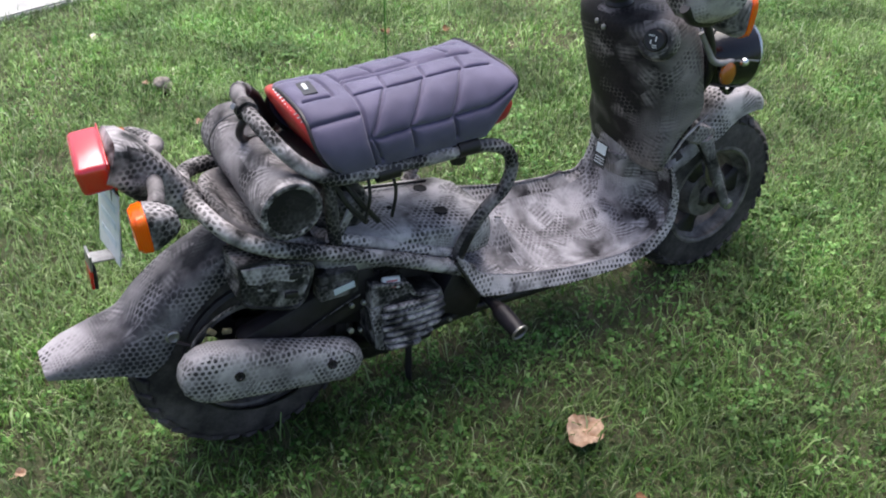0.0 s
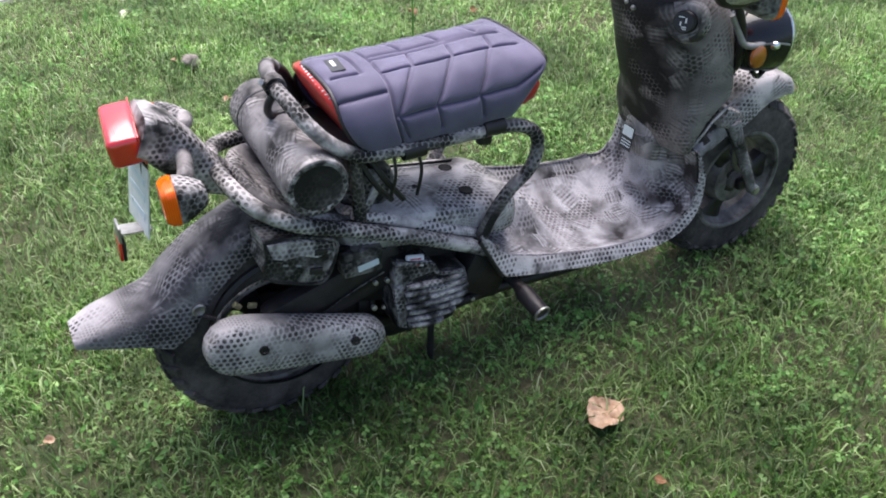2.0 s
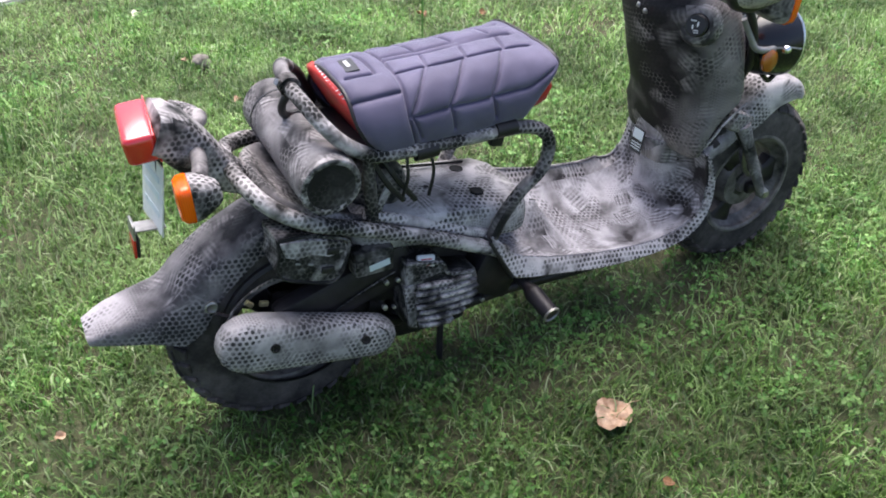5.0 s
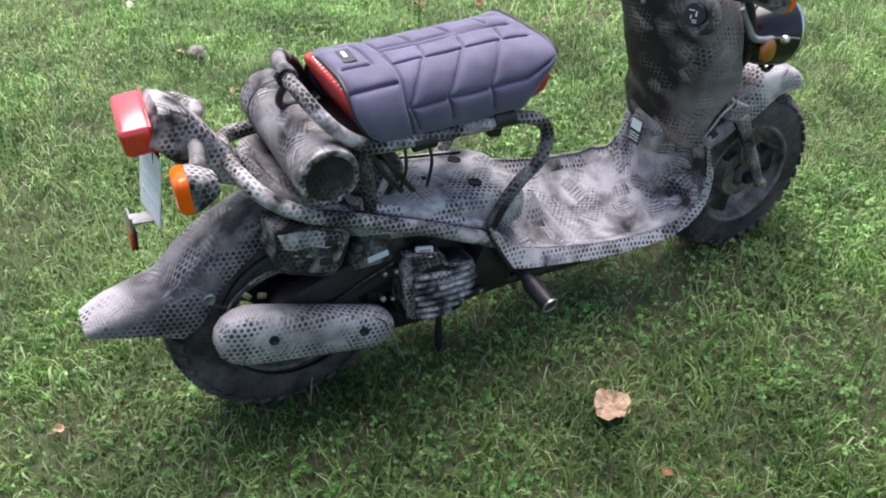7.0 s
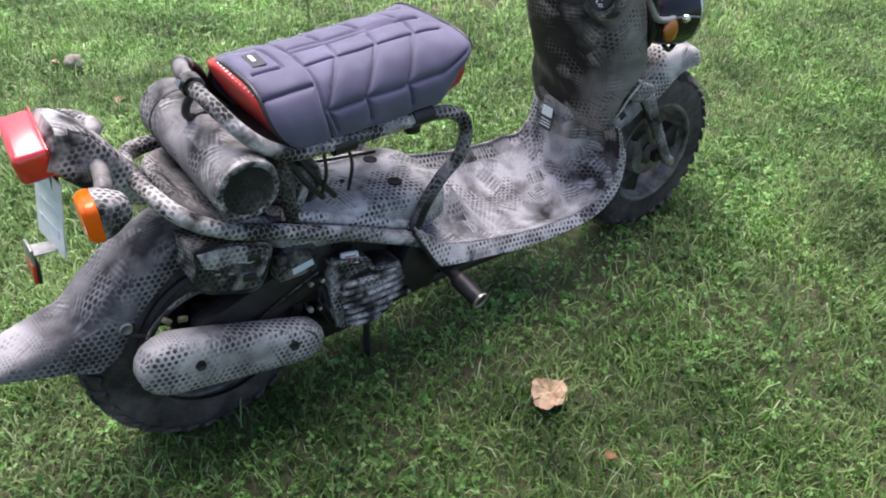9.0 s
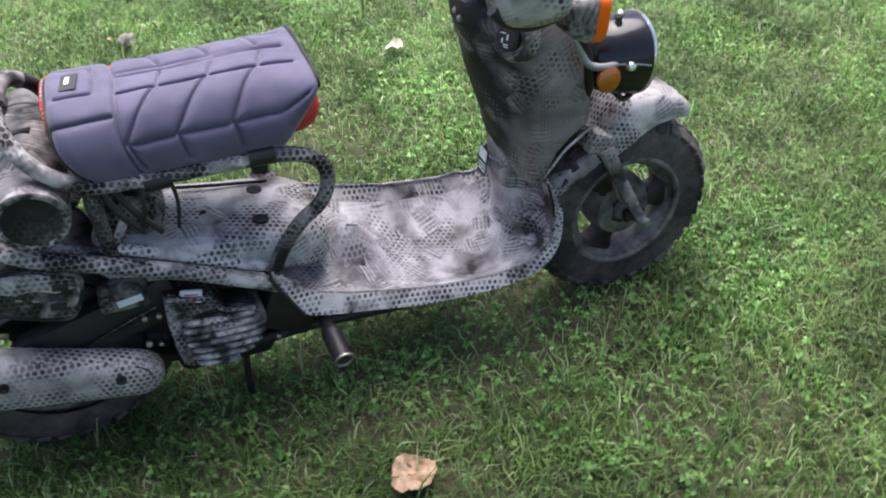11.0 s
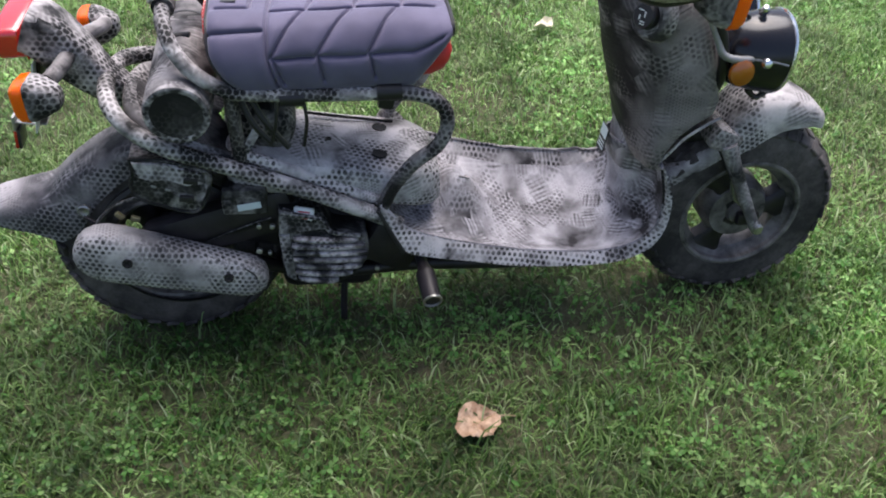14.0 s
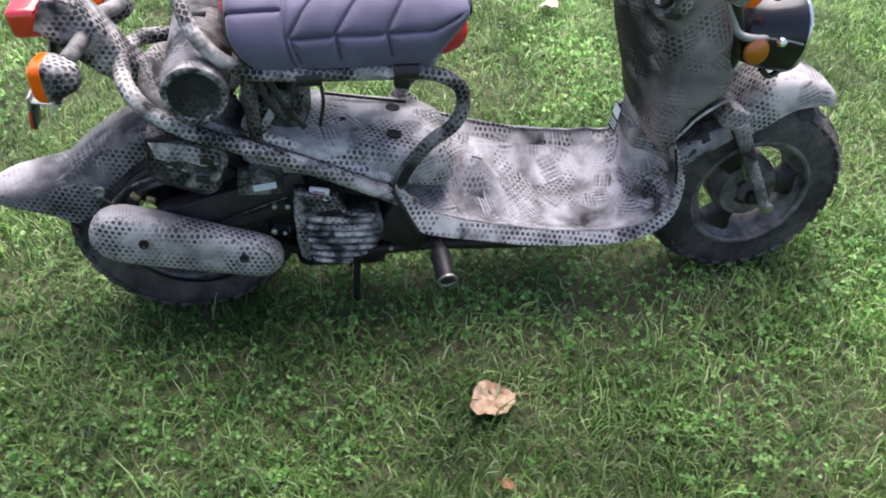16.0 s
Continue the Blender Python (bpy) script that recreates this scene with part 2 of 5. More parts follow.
RUBBER = dusty_rubber()
GREASE = plain("greasy_black_metal", (0.016, 0.0125, 0.0150), 0.5, 0.2, vary=0.7, scale=22, relief=0.0008)
GLOSS_BLACK = plain("gloss_black", (0.006, 0.006, 0.009), 0.17, vary=0.2, scale=14)
CHROME = plain("chrome", (0.75, 0.76, 0.78), 0.16, 1.0, vary=0.1, scale=30)
STEEL = plain("dull_steel", (0.36, 0.35, 0.34), 0.45, 0.9, vary=0.3, scale=50)
BRASS = plain("dull_brass", (0.38, 0.33, 0.18), 0.5, 0.5, vary=0.4, scale=60)
SILVER = plain("silver_paint", (0.27, 0.265, 0.265), 0.42, 0.3, vary=0.25, scale=40)
WHITE = plain("white_paint", (0.72, 0.73, 0.72), 0.5, vary=0.08, scale=60)
STICKER = plain("sticker_white", (0.62, 0.68, 0.72), 0.35, vary=0.06, scale=60)
INK = plain("dark_ink", (0.03, 0.03, 0.035), 0.5, vary=0.1)
PINK = plain("faded_red_print", (0.45, 0.10, 0.11), 0.5, vary=0.3, scale=120)
GAP_BLACK = plain("matt_black_gap", (0.007, 0.006, 0.007), 0.9, vary=0.2)
RED_VINYL = plain("red_vinyl", (0.52, 0.032, 0.028), 0.42, vary=0.12, scale=30, relief=0.0003)


def pad_fabric():
    m, t, b = shader("gel_pad_fabric")
    oc, uv = coords(t), coords(t, "UV")
    weave = t.nodes.new("ShaderNodeTexChecker")
    weave.inputs["Scale"].default_value = 900
    t.links.new(uv, weave.inputs["Vector"])
    large = noise_at(t, oc, 14.0, 3.0)
    col = mix(t, ramp(t, large, [(0.35, grey(0)), (0.68, grey(1))]), (0.092, 0.080, 0.138), (0.128, 0.112, 0.186))
    col = mix(t, 0.10, col, weave.outputs["Color"], "OVERLAY")
    t.links.new(col, b.inputs["Base Color"])
    b.inputs["Roughness"].default_value = 0.72
    b.inputs["Sheen Weight"].default_value = 0.4
    b.inputs["Sheen Roughness"].default_value = 0.4
    bump(t, b, noise_at(t, oc, 900.0, 2.0), 0.0005, 0.5)
    return m


def lens_plastic(name, colour, glow_through, shine=0.0):
    m, t, b = shader(name)
    oc = coords(t)
    w = t.nodes.new("ShaderNodeTexWave")
    w.inputs["Scale"].default_value = 90
    t.links.new(oc, w.inputs["Vector"])
    lo = tuple(v * 0.8 for v in colour)
    t.links.new(mix(t, w.outputs["Fac"], lo, colour), b.inputs["Base Color"])
    b.inputs["Roughness"].default_value = 0.12
    b.inputs["Subsurface Weight"].default_value = glow_through
    b.inputs["Subsurface Radius"].default_value = tuple(0.3 * v + 0.01 for v in colour)
    b.inputs["Subsurface Scale"].default_value = 0.03
    b.inputs["Coat Weight"].default_value = shine
    b.inputs["Coat IOR"].default_value = 1.8
    b.inputs["Coat Roughness"].default_value = 0.04 + 0.18 * shine ** 2
    bump(t, b, w.outputs["Fac"], 0.0004, 0.4)
    return m


PAD = pad_fabric()
ORANGE = lens_plastic("orange_lens", (1.0, 0.15, 0.002), 0.5)
AMBER = lens_plastic("amber_reflector", (0.34, 0.095, 0.003), 0.1, 0.4)
RED_LENS = lens_plastic("red_lens", (0.62, 0.006, 0.008), 0.15, 1.0)


def glass():
    m, t, b = shader("lamp_glass")
    b.inputs["Transmission Weight"].default_value = 1.0
    b.inputs["Roughness"].default_value = 0.04
    b.inputs["Base Color"].default_value = (0.95, 0.96, 0.97, 1)
    return m


GLASS = glass()


def soil():
    m, t, b = shader("thatch_and_soil")
    oc = coords(t)
    big = noise_at(t, oc, 3.0, 4.0)
    fine = noise_at(t, oc, 90.0, 5.0, 0.7)
    straw = ramp(t, noise_at(t, oc, 120.0, 3.0, 0.7, (1, 0.15, 1, 25)), [(0.45, grey(0)), (0.65, grey(1))])
    col = mix(t, ramp(t, big, [(0.38, grey(0)), (0.62, grey(1))]), (0.040, 0.064, 0.017), (0.085, 0.078, 0.040))
    col = mix(t, calc(t, "MULTIPLY", straw, 0.6), col, (0.15, 0.135, 0.08))
    col = mix(t, 0.6, col, mix(t, fine, grey(0.1), grey(0.9)), "OVERLAY")
    # where no single blades stand the sheet itself is turf
    away = node(t, "ShaderNodeVectorMath")
    away.operation = "DISTANCE"
    t.links.new(oc, away.inputs[0])
    away.inputs[1].default_value = (0.3, 0.9, 0.0)
    turf = mix(t, ramp(t, noise_at(t, oc, 45.0, 5.0, 0.75), [(0.3, grey(0)), (0.7, grey(1))]), (0.035, 0.085, 0.016), (0.17, 0.29, 0.085))
    turf = mix(t, 0.5, turf, ramp(t, big, [(0.36, grey(0.2)), (0.64, grey(0.8))]), "OVERLAY")
    col = mix(t, ramp(t, calc(t, "MULTIPLY", away.outputs["Value"], 0.1), [(0.20, grey(0)), (0.30, grey(1))]), col, turf)
    t.links.new(col, b.inputs["Base Color"])
    b.inputs["Roughness"].default_value = 0.95
    bump(t, b, fine, 0.012, 0.8)
    return m


def blades(name, stops, dry, rough=0.5):
    """Leaf colour varies by blade and in patches, with near-to-far light painted in; light shines through the thin
    leaf.
    """
    m, t, b = shader(name)
    rnd = t.nodes.new("ShaderNodeNewGeometry").outputs["Random Per Island"]
    oc = coords(t)
    col = ramp(t, rnd, stops)
    patch = ramp(t, noise_at(t, oc, 2.6, 4.0, 0.6), [(0.42, grey(0.0)), (0.68, grey(1.0))])
    col = mix(t, calc(t, "MULTIPLY", patch, 0.42), col, dry)
    shade = ramp(t, noise_at(t, oc, 3.1, 4.0, 0.62), [(0.34, grey(0.10)), (0.66, grey(0.90))])
    col = mix(t, 0.62, col, shade, "OVERLAY")
    # Near grass is dimmed and far grass brightened in the colour, imitating light.
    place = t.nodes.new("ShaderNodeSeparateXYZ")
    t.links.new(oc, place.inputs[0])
    near_far_light = t.nodes.new("ShaderNodeMapRange")
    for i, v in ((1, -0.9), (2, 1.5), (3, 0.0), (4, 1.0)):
        near_far_light.inputs[i].default_value = v
    t.links.new(calc(t, "MULTIPLY_ADD", place.outputs[0], 0.15, place.outputs[1]), near_far_light.inputs[0])
    col = mix(t, 1.0, col, mix(t, near_far_light.outputs[0], (0.63, 0.655, 0.55), (1.37, 1.32, 1.46)), "MULTIPLY")
    t.links.new(col, b.inputs["Base Color"])
    b.inputs["Roughness"].default_value = rough
    b.inputs["Specular IOR Level"].default_value = 0.4
    thin = t.nodes.new("ShaderNodeBsdfTranslucent")
    t.links.new(col, thin.inputs["Color"])
    both = t.nodes.new("ShaderNodeMixShader")
    both.inputs[0].default_value = 0.35
    t.links.new(b.outputs[0], both.inputs[1])
    t.links.new(thin.outputs[0], both.inputs[2])
    t.links.new(both.outputs[0], t.nodes["Material Output"].inputs["Surface"])
    return m


SOIL = soil()
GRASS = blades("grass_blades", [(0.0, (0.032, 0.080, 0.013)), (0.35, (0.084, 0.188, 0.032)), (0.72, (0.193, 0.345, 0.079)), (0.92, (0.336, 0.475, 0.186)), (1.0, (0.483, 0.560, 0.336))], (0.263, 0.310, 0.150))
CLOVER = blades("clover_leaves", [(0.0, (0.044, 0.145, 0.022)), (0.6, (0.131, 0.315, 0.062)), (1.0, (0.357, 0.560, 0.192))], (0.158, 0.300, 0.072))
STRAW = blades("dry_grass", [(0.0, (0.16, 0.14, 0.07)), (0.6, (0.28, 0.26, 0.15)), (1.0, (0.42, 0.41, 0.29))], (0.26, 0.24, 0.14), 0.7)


def dry_leaf_material(name, lo, hi):
    m, t, b = shader(name)
    oc = coords(t)
    col = mix(t, ramp(t, noise_at(t, oc, 45.0, 5.0, 0.65), [(0.35, grey(0)), (0.65, grey(1))]), lo, hi)
    spots = ramp(t, noise_at(t, oc, 110.0, 3.0), [(0.62, grey(0)), (0.72, grey(1))])
    col = mix(t, calc(t, "MULTIPLY", spots, 0.5), col, tuple(0.4 * v for v in lo))
    t.links.new(col, b.inputs["Base Color"])
    b.inputs["Roughness"].default_value = 0.7
    bump(t, b, noise_at(t, oc, 150.0, 4.0), 0.002, 0.7)
    return m


LEAF = dry_leaf_material("dry_leaf", (0.28, 0.155, 0.085), (0.55, 0.38, 0.26))
LEAF_PALE = dry_leaf_material("pale_leaf", (0.62, 0.55, 0.38), (0.82, 0.77, 0.60))
LEAF_BROWN = dry_leaf_material("brown_leaf", (0.14, 0.07, 0.035), (0.32, 0.16, 0.07))
CLOD = plain("dry_soil", (0.24, 0.21, 0.18), 0.95, vary=0.5, scale=60, relief=0.003)
CONCRETE = plain("concrete", (0.47, 0.46, 0.44), 0.85, vary=0.18, scale=9, relief=0.002)


# ---- mesh helpers ----
def box_uv(bm):
    """UVs in metres, each face mapped along the axis that it faces most."""
    layer = bm.loops.layers.uv.new("UVMap")
    for f in bm.faces:
        n = f.normal
        i = max(range(3), key=lambda k: abs(n[k]))
        a, b = ((1, 2), (0, 2), (0, 1))[i]
        for loop in f.loops:
            loop[layer].uv = (loop.vert.co[a], loop.vert.co[b])


def mesh_of(name, bm, material, sharp=38):
    bmesh.ops.remove_doubles(bm, verts=bm.verts, dist=1e-6)
    bmesh.ops.recalc_face_normals(bm, faces=bm.faces)
    bm.normal_update()
    box_uv(bm)
    for f in bm.faces:
        f.smooth = True
    for e in bm.edges:
        if len(e.link_faces) == 2 and e.calc_face_angle(0) > radians(sharp):
            e.smooth = False
    me = bpy.data.meshes.new(name)
    bm.to_mesh(me)
    bm.free()
    me.materials.append(material)
    return me


def part(name, bm, material, parent, label="", sharp=38):
    ob = new(name, mesh_of(name, bm, material, sharp))
    ob.parent = parent
    return tagged(ob, label)


def catmull(points, steps=6):
    p = [Vector(q) for q in points]
    p = [2 * p[0] - p[1]] + p + [2 * p[-1] - p[-2]]
    out = []
    for i in range(1, len(p) - 2):
        for s in range(steps):
            t = s / steps
            out.append(0.5 * ((2 * p[i]) + (p[i + 1] - p[i - 1]) * t + (2 * p[i - 1] - 5 * p[i] + 4 * p[i + 1] - p[i + 2]) * t * t + (3 * p[i] - p[i - 1] - 3 * p[i + 1] + p[i + 2]) * t ** 3))
    return out + [p[-2]]


def skin(rings, cap=True, closed=True, bm=None):
    """Faces between rings of equal count; cap closes both ends."""
    bm = bm or bmesh.new()
    vs = [[bm.verts.new(v) for v in r] for r in rings]
    k = len(vs[0])
    for a, b in zip(vs, vs[1:]):
        for i in range(k if closed else k - 1):
            j = (i + 1) % k
            bm.faces.new((a[i], a[j], b[j], b[i]))
    if cap and closed:
        for r in (vs[0], vs[-1]):
            bm.faces.new(r)
    return bm


def tube(points, radius, k=12, steps=6, bm=None, smooth=True):
    path = catmull(points, steps) if smooth and len(points) > 2 else [Vector(p) for p in points]
    n = len(path)
    radii = [radius] * n if isinstance(radius, (int, float)) else [float(v) for v in np.interp(np.linspace(0, 1, n), np.linspace(0, 1, len(radius)), radius)]
    rings, up = [], None
    for i, p in enumerate(path):
        d = (path[min(i + 1, n - 1)] - path[max(i - 1, 0)]).normalized()
        if up is None:
            up = Vector((0, 0, 1)) if abs(d.z) < 0.9 else Vector((1, 0, 0))
        side = d.cross(up).normalized()
        up = side.cross(d).normalized()
        rings.append([p + radii[i] * (math.cos(a) * side + math.sin(a) * up) for a in (2 * math.pi * j / k for j in range(k))])
    return skin(rings, bm=bm)


def lathe(profile, centre, axis="y", k=40, bm=None, cap=True):
    """Turns (along, radius) pairs about an axis through centre."""
    c = Vector(centre)
    along, u, v = {"x": ((1, 0, 0), (0, 1, 0), (0, 0, 1)), "y": ((0, 1, 0), (1, 0, 0), (0, 0, 1)), "z": ((0, 0, 1), (1, 0, 0), (0, 1, 0))}[axis] if isinstance(axis, str) else axis
    along, u, v = Vector(along), Vector(u), Vector(v)
    rings = [[c + s * along + r * (math.cos(a) * u + math.sin(a) * v) for a in (2 * math.pi * j / k for j in range(k))] for s, r in profile]
    return skin(rings, cap=cap, bm=bm)


def axis_frame(d):
    d = Vector(d).normalized()
    u = d.cross(Vector((0, 0, 1)) if abs(d.z) < 0.9 else Vector((1, 0, 0))).normalized()
    return d, u, d.cross(u)


def block(size, m, bevel=0.004, seg=2, bm=None):
    """A bevelled box of the given size at the pose m."""
    b = bmesh.new()
    bmesh.ops.create_cube(b, size=1, matrix=Matrix.Diagonal((*size, 1)))
    if bevel:
        bmesh.ops.bevel(b, geom=list(b.edges) + list(b.verts), offset=min(bevel, 0.45 * min(size)), segments=seg, affect="EDGES", profile=0.5)
    bmesh.ops.transform(b, matrix=m, verts=b.verts)
    if bm is None:
        return b
    me = bpy.data.meshes.new("tmp")
    b.to_mesh(me)
    bm.from_mesh(me)
    b.free()
    bpy.data.meshes.remove(me)
    return bm


def se_ring(c, u, v, a, b, power=3.0, k=32):
    c, u, v = Vector(c), Vector(u), Vector(v)
    out = []
    for j in range(k):
        w = 2 * math.pi * j / k
        x, y = math.cos(w), math.sin(w)
        out.append(c + u * a * math.copysign(abs(x) ** (2 / power), x) + v * b * math.copysign(abs(y) ** (2 / power), y))
    return out


def slab(outline, y0, y1, bevel=0.008, seg=3):
    """An outline in x and z, carried from y0 (outer) to y1, its outer rim rounded."""
    bm = bmesh.new()
    cx = sum(p[0] for p in outline) / len(outline)
    cz = sum(p[1] for p in outline) / len(outline)
    rings = []
    for i in range(seg + 1):
        a = 0.5 * math.pi * i / seg
        s, d = 1 - bevel / 0.08 * (1 - math.sin(a)), bevel * (1 - math.cos(a))
        rings.append([(cx + (x - cx) * s, y0 + d * math.copysign(1, y1 - y0), cz + (z - cz) * s) for x, z in outline])
    rings.append([(x, y1, z) for x, z in outline])
    return skin(rings, bm=bm)


def smooth_outline(points, steps=5):
    closed = [*points[-2:], *points, *points[:2]]
    path = catmull([(x, 0, z) for x, z in closed], steps)
    return [(p.x, p.z) for p in path[2 * steps : (2 + len(points)) * steps]]


def sheet(rows, thick):
    bm = skin(rows, cap=False, closed=False)
    bmesh.ops.recalc_face_normals(bm, faces=bm.faces)
    bmesh.ops.solidify(bm, geom=list(bm.faces), thickness=thick)
    return bm


def ruffle(bm, amount, scale, seed=0.0):
    for v in bm.verts:
        v.co += amount * noise.noise_vector(v.co * scale + Vector((seed, seed, seed)))


# ---- lawn and path ----
EDGE_A, EDGE_B = Vector((-0.80, 2.66)), Vector((0.963, 0.27)).normalized()


def lawn_height(x, y):
    return -0.022 + 0.008 * noise.noise((x * 1.7, y * 1.7, 0.3)) + 0.004 * noise.noise((x * 7, y * 7, 4.1))


def build_ground():
    xs = [-400, -60, -12, -5] + [-3 + 0.1 * i for i in range(71)] + [6, 12, 60, 400]
    ys = [-400, -60, -12, -4] + [-1.6 + 0.1 * i for i in range(56)] + [6, 12, 60, 400]
    bm = bmesh.new()
    grid = [[bm.verts.new((x, y, lawn_height(x, y))) for x in xs] for y in ys]
    for a, b in zip(grid, grid[1:]):
        for i in range(len(xs) - 1):
            bm.faces.new((a[i], a[i + 1], b[i + 1], b[i]))
    ob = new("ground", mesh_of("ground", bm, SOIL))
    tagged(ob, "thatch and brown soil under the lawn", "ground", kind="structure")
    bm = bmesh.new()
    n = Vector((-EDGE_B.y, EDGE_B.x))
    corners = [EDGE_A - 14 * EDGE_B, EDGE_A + 14 * EDGE_B, EDGE_A + 14 * EDGE_B + 1.5 * n, EDGE_A - 14 * EDGE_B + 1.5 * n]
    rings = [[(c.x, c.y, z) for c in corners] for z in (-0.10, 0.0)]
    skin(rings, bm=bm)
    bmesh.ops.bevel(bm, geom=[e for e in bm.edges if all(v.co.z > -0.01 for v in e.verts)], offset=0.008, segments=2, affect="EDGES")
    tagged(new("pavement", mesh_of("pavement", bm, CONCRETE)), "pale grey concrete path beside the lawn", "path", kind="structure")


def scatter(rng, count, x0, x1, y0, y1):
    x, y = rng.uniform(x0, x1, count), rng.uniform(y0, y1, count)
    keep = (y - EDGE_A.y) * EDGE_B.x - (x - EDGE_A.x) * EDGE_B.y < 0.02 * rng.standard_normal(count)
    return x[keep], y[keep]


def soft_noise(x, y, scale, seed):
    """Cheap smooth noise in 0..1 for many places at once."""
    g = np.random.default_rng(seed).random((64, 64))
    u, v = np.asarray(x) * scale + 100, np.asarray(y) * scale + 100
    i, j = np.floor(u).astype(int), np.floor(v).astype(int)
    a, b = u - i, v - j
    a, b = a * a * (3 - 2 * a), b * b * (3 - 2 * b)
    return (g[i % 64, j % 64] * (1 - a) + g[(i + 1) % 64, j % 64] * a) * (1 - b) + (g[i % 64, (j + 1) % 64] * (1 - a) + g[(i + 1) % 64, (j + 1) % 64] * a) * b


def raw_mesh(name, verts, faces, material):
    me = bpy.data.meshes.new(name)
    n, f = len(verts), len(faces)
    me.vertices.add(n)
    me.vertices.foreach_set("co", verts.astype(np.float32).ravel())
    me.loops.add(f * 3)
    me.loops.foreach_set("vertex_index", faces.astype(np.int32).ravel())
    me.polygons.add(f)
    me.polygons.foreach_set("loop_start", np.arange(0, f * 3, 3, dtype=np.int32))
    me.update(calc_edges=True)
    me.materials.append(material)
    return me


def ground_z(x, y):
    return -0.024 + 0.010 * (soft_noise(x, y, 1.9, 3) - 0.5)


def build_blades(name, label, rng, x, y, tall, wide, lean, material):
    """Curved tapering blades of two joints each."""
    n = len(x)
    turn, bend = rng.uniform(0, 2 * np.pi, n), np.abs(rng.normal(lean, 0.3, n))
    h, w = tall * rng.lognormal(0, 0.3, n), wide * rng.uniform(0.6, 1.4, n)
    base = np.stack([x, y, ground_z(x, y)], 1)
    out = np.stack([np.cos(turn), np.sin(turn), np.zeros(n)], 1)
    face = turn + np.pi / 2 + rng.normal(0, 0.5, n)
    side = np.stack([np.cos(face), np.sin(face), np.zeros(n)], 1) * (w / 2)[:, None]
    up = np.array([0, 0, 1.0])
    mid = base + (0.55 * h * np.cos(bend * 0.5))[:, None] * up + (0.55 * h * np.sin(bend * 0.5))[:, None] * out
    tip = mid + (0.5 * h * np.cos(bend * 1.5))[:, None] * up + (0.5 * h * np.sin(bend * 1.5))[:, None] * out
    tip[:, 2] = np.maximum(tip[:, 2], base[:, 2] + 0.004)
    verts = np.stack([base - side, base + side, mid - 0.8 * side, mid + 0.8 * side, tip], 1).reshape(-1, 3)
    k = np.arange(n)[:, None, None] * 5
    faces = (k + np.array([[0, 1, 3], [0, 3, 2], [2, 3, 4]])).reshape(-1, 3)
    ob = new(name, raw_mesh(name, verts, faces, material))
    return tagged(ob, label, "grass", kind="stuff")


def build_leaves(name, label, category, rng, x, y, count, size, low, high, material, shape):
    """Flat leaves in heads of count, at the height of the mown grass."""
    n = len(x)
    size = rng.uniform(size[0], size[1], n)
    z = ground_z(x, y) + rng.uniform(low, high, n)
    tilt, aim, turn = rng.normal(0, 0.4, n), rng.uniform(0, 2 * np.pi, n), rng.uniform(0, 2 * np.pi, n)
    verts, k = [], len(shape)
    for leaf in range(count):
        a = turn + leaf * 2 * np.pi / count
        c, sn = np.cos(a), np.sin(a)
        for along, across in shape:
            px, py = size * (along * c - across * sn), size * (along * sn + across * c)
            lift = (px * np.cos(aim) + py * np.sin(aim)) * np.tan(tilt) + 0.3 * size * abs(across) - 0.25 * size * along ** 2
            verts.append(np.stack([x + px, y + py, z + lift], 1))
    verts = np.stack(verts, 1).reshape(-1, 3)
    tris = [[k * l + i for i in t] for l in range(count) for t in ((0, 1, 3), (1, 2, 3), (0, 3, 5), (3, 4, 5))]
    faces = (np.arange(n)[:, None, None] * k * count + np.array(tris)).reshape(-1, 3)
    return tagged(new(name, raw_mesh(name, verts, faces, material)), label, category, kind="stuff")


# The first four, under the scooter, thin the grass to imitate its shade.
THINNED = ((-0.22, 0.0, 0.16), (0.12, -0.02, 0.18), (0.40, 0.0, 0.14), (-0.62, 0.0, 0.14), (-0.40, -0.30, 0.10), (0.20, -0.52, 0.08), (0.30, -0.22, 0.10), (-0.05, -0.20, 0.12), (-0.19, -0.47, 0.09), (-0.63, -0.43, 0.10), (0.73, -0.43, 0.10), (0.09, -0.41, 0.07), (0.45, -0.36, 0.06), (-0.89, 1.33, 0.12), (-1.1, 0.2, 0.08), (-0.42, 1.62, 0.08))
CLOVER_LEAF = ((0.0, 0.0), (0.55, -0.48), (1.0, -0.38), (0.92, 0.0), (1.0, 0.38), (0.55, 0.48))
WEED_LEAF = ((0.0, 0.0), (0.40, -0.30), (0.85, -0.22), (1.15, 0.0), (0.85, 0.22), (0.40, 0.30))


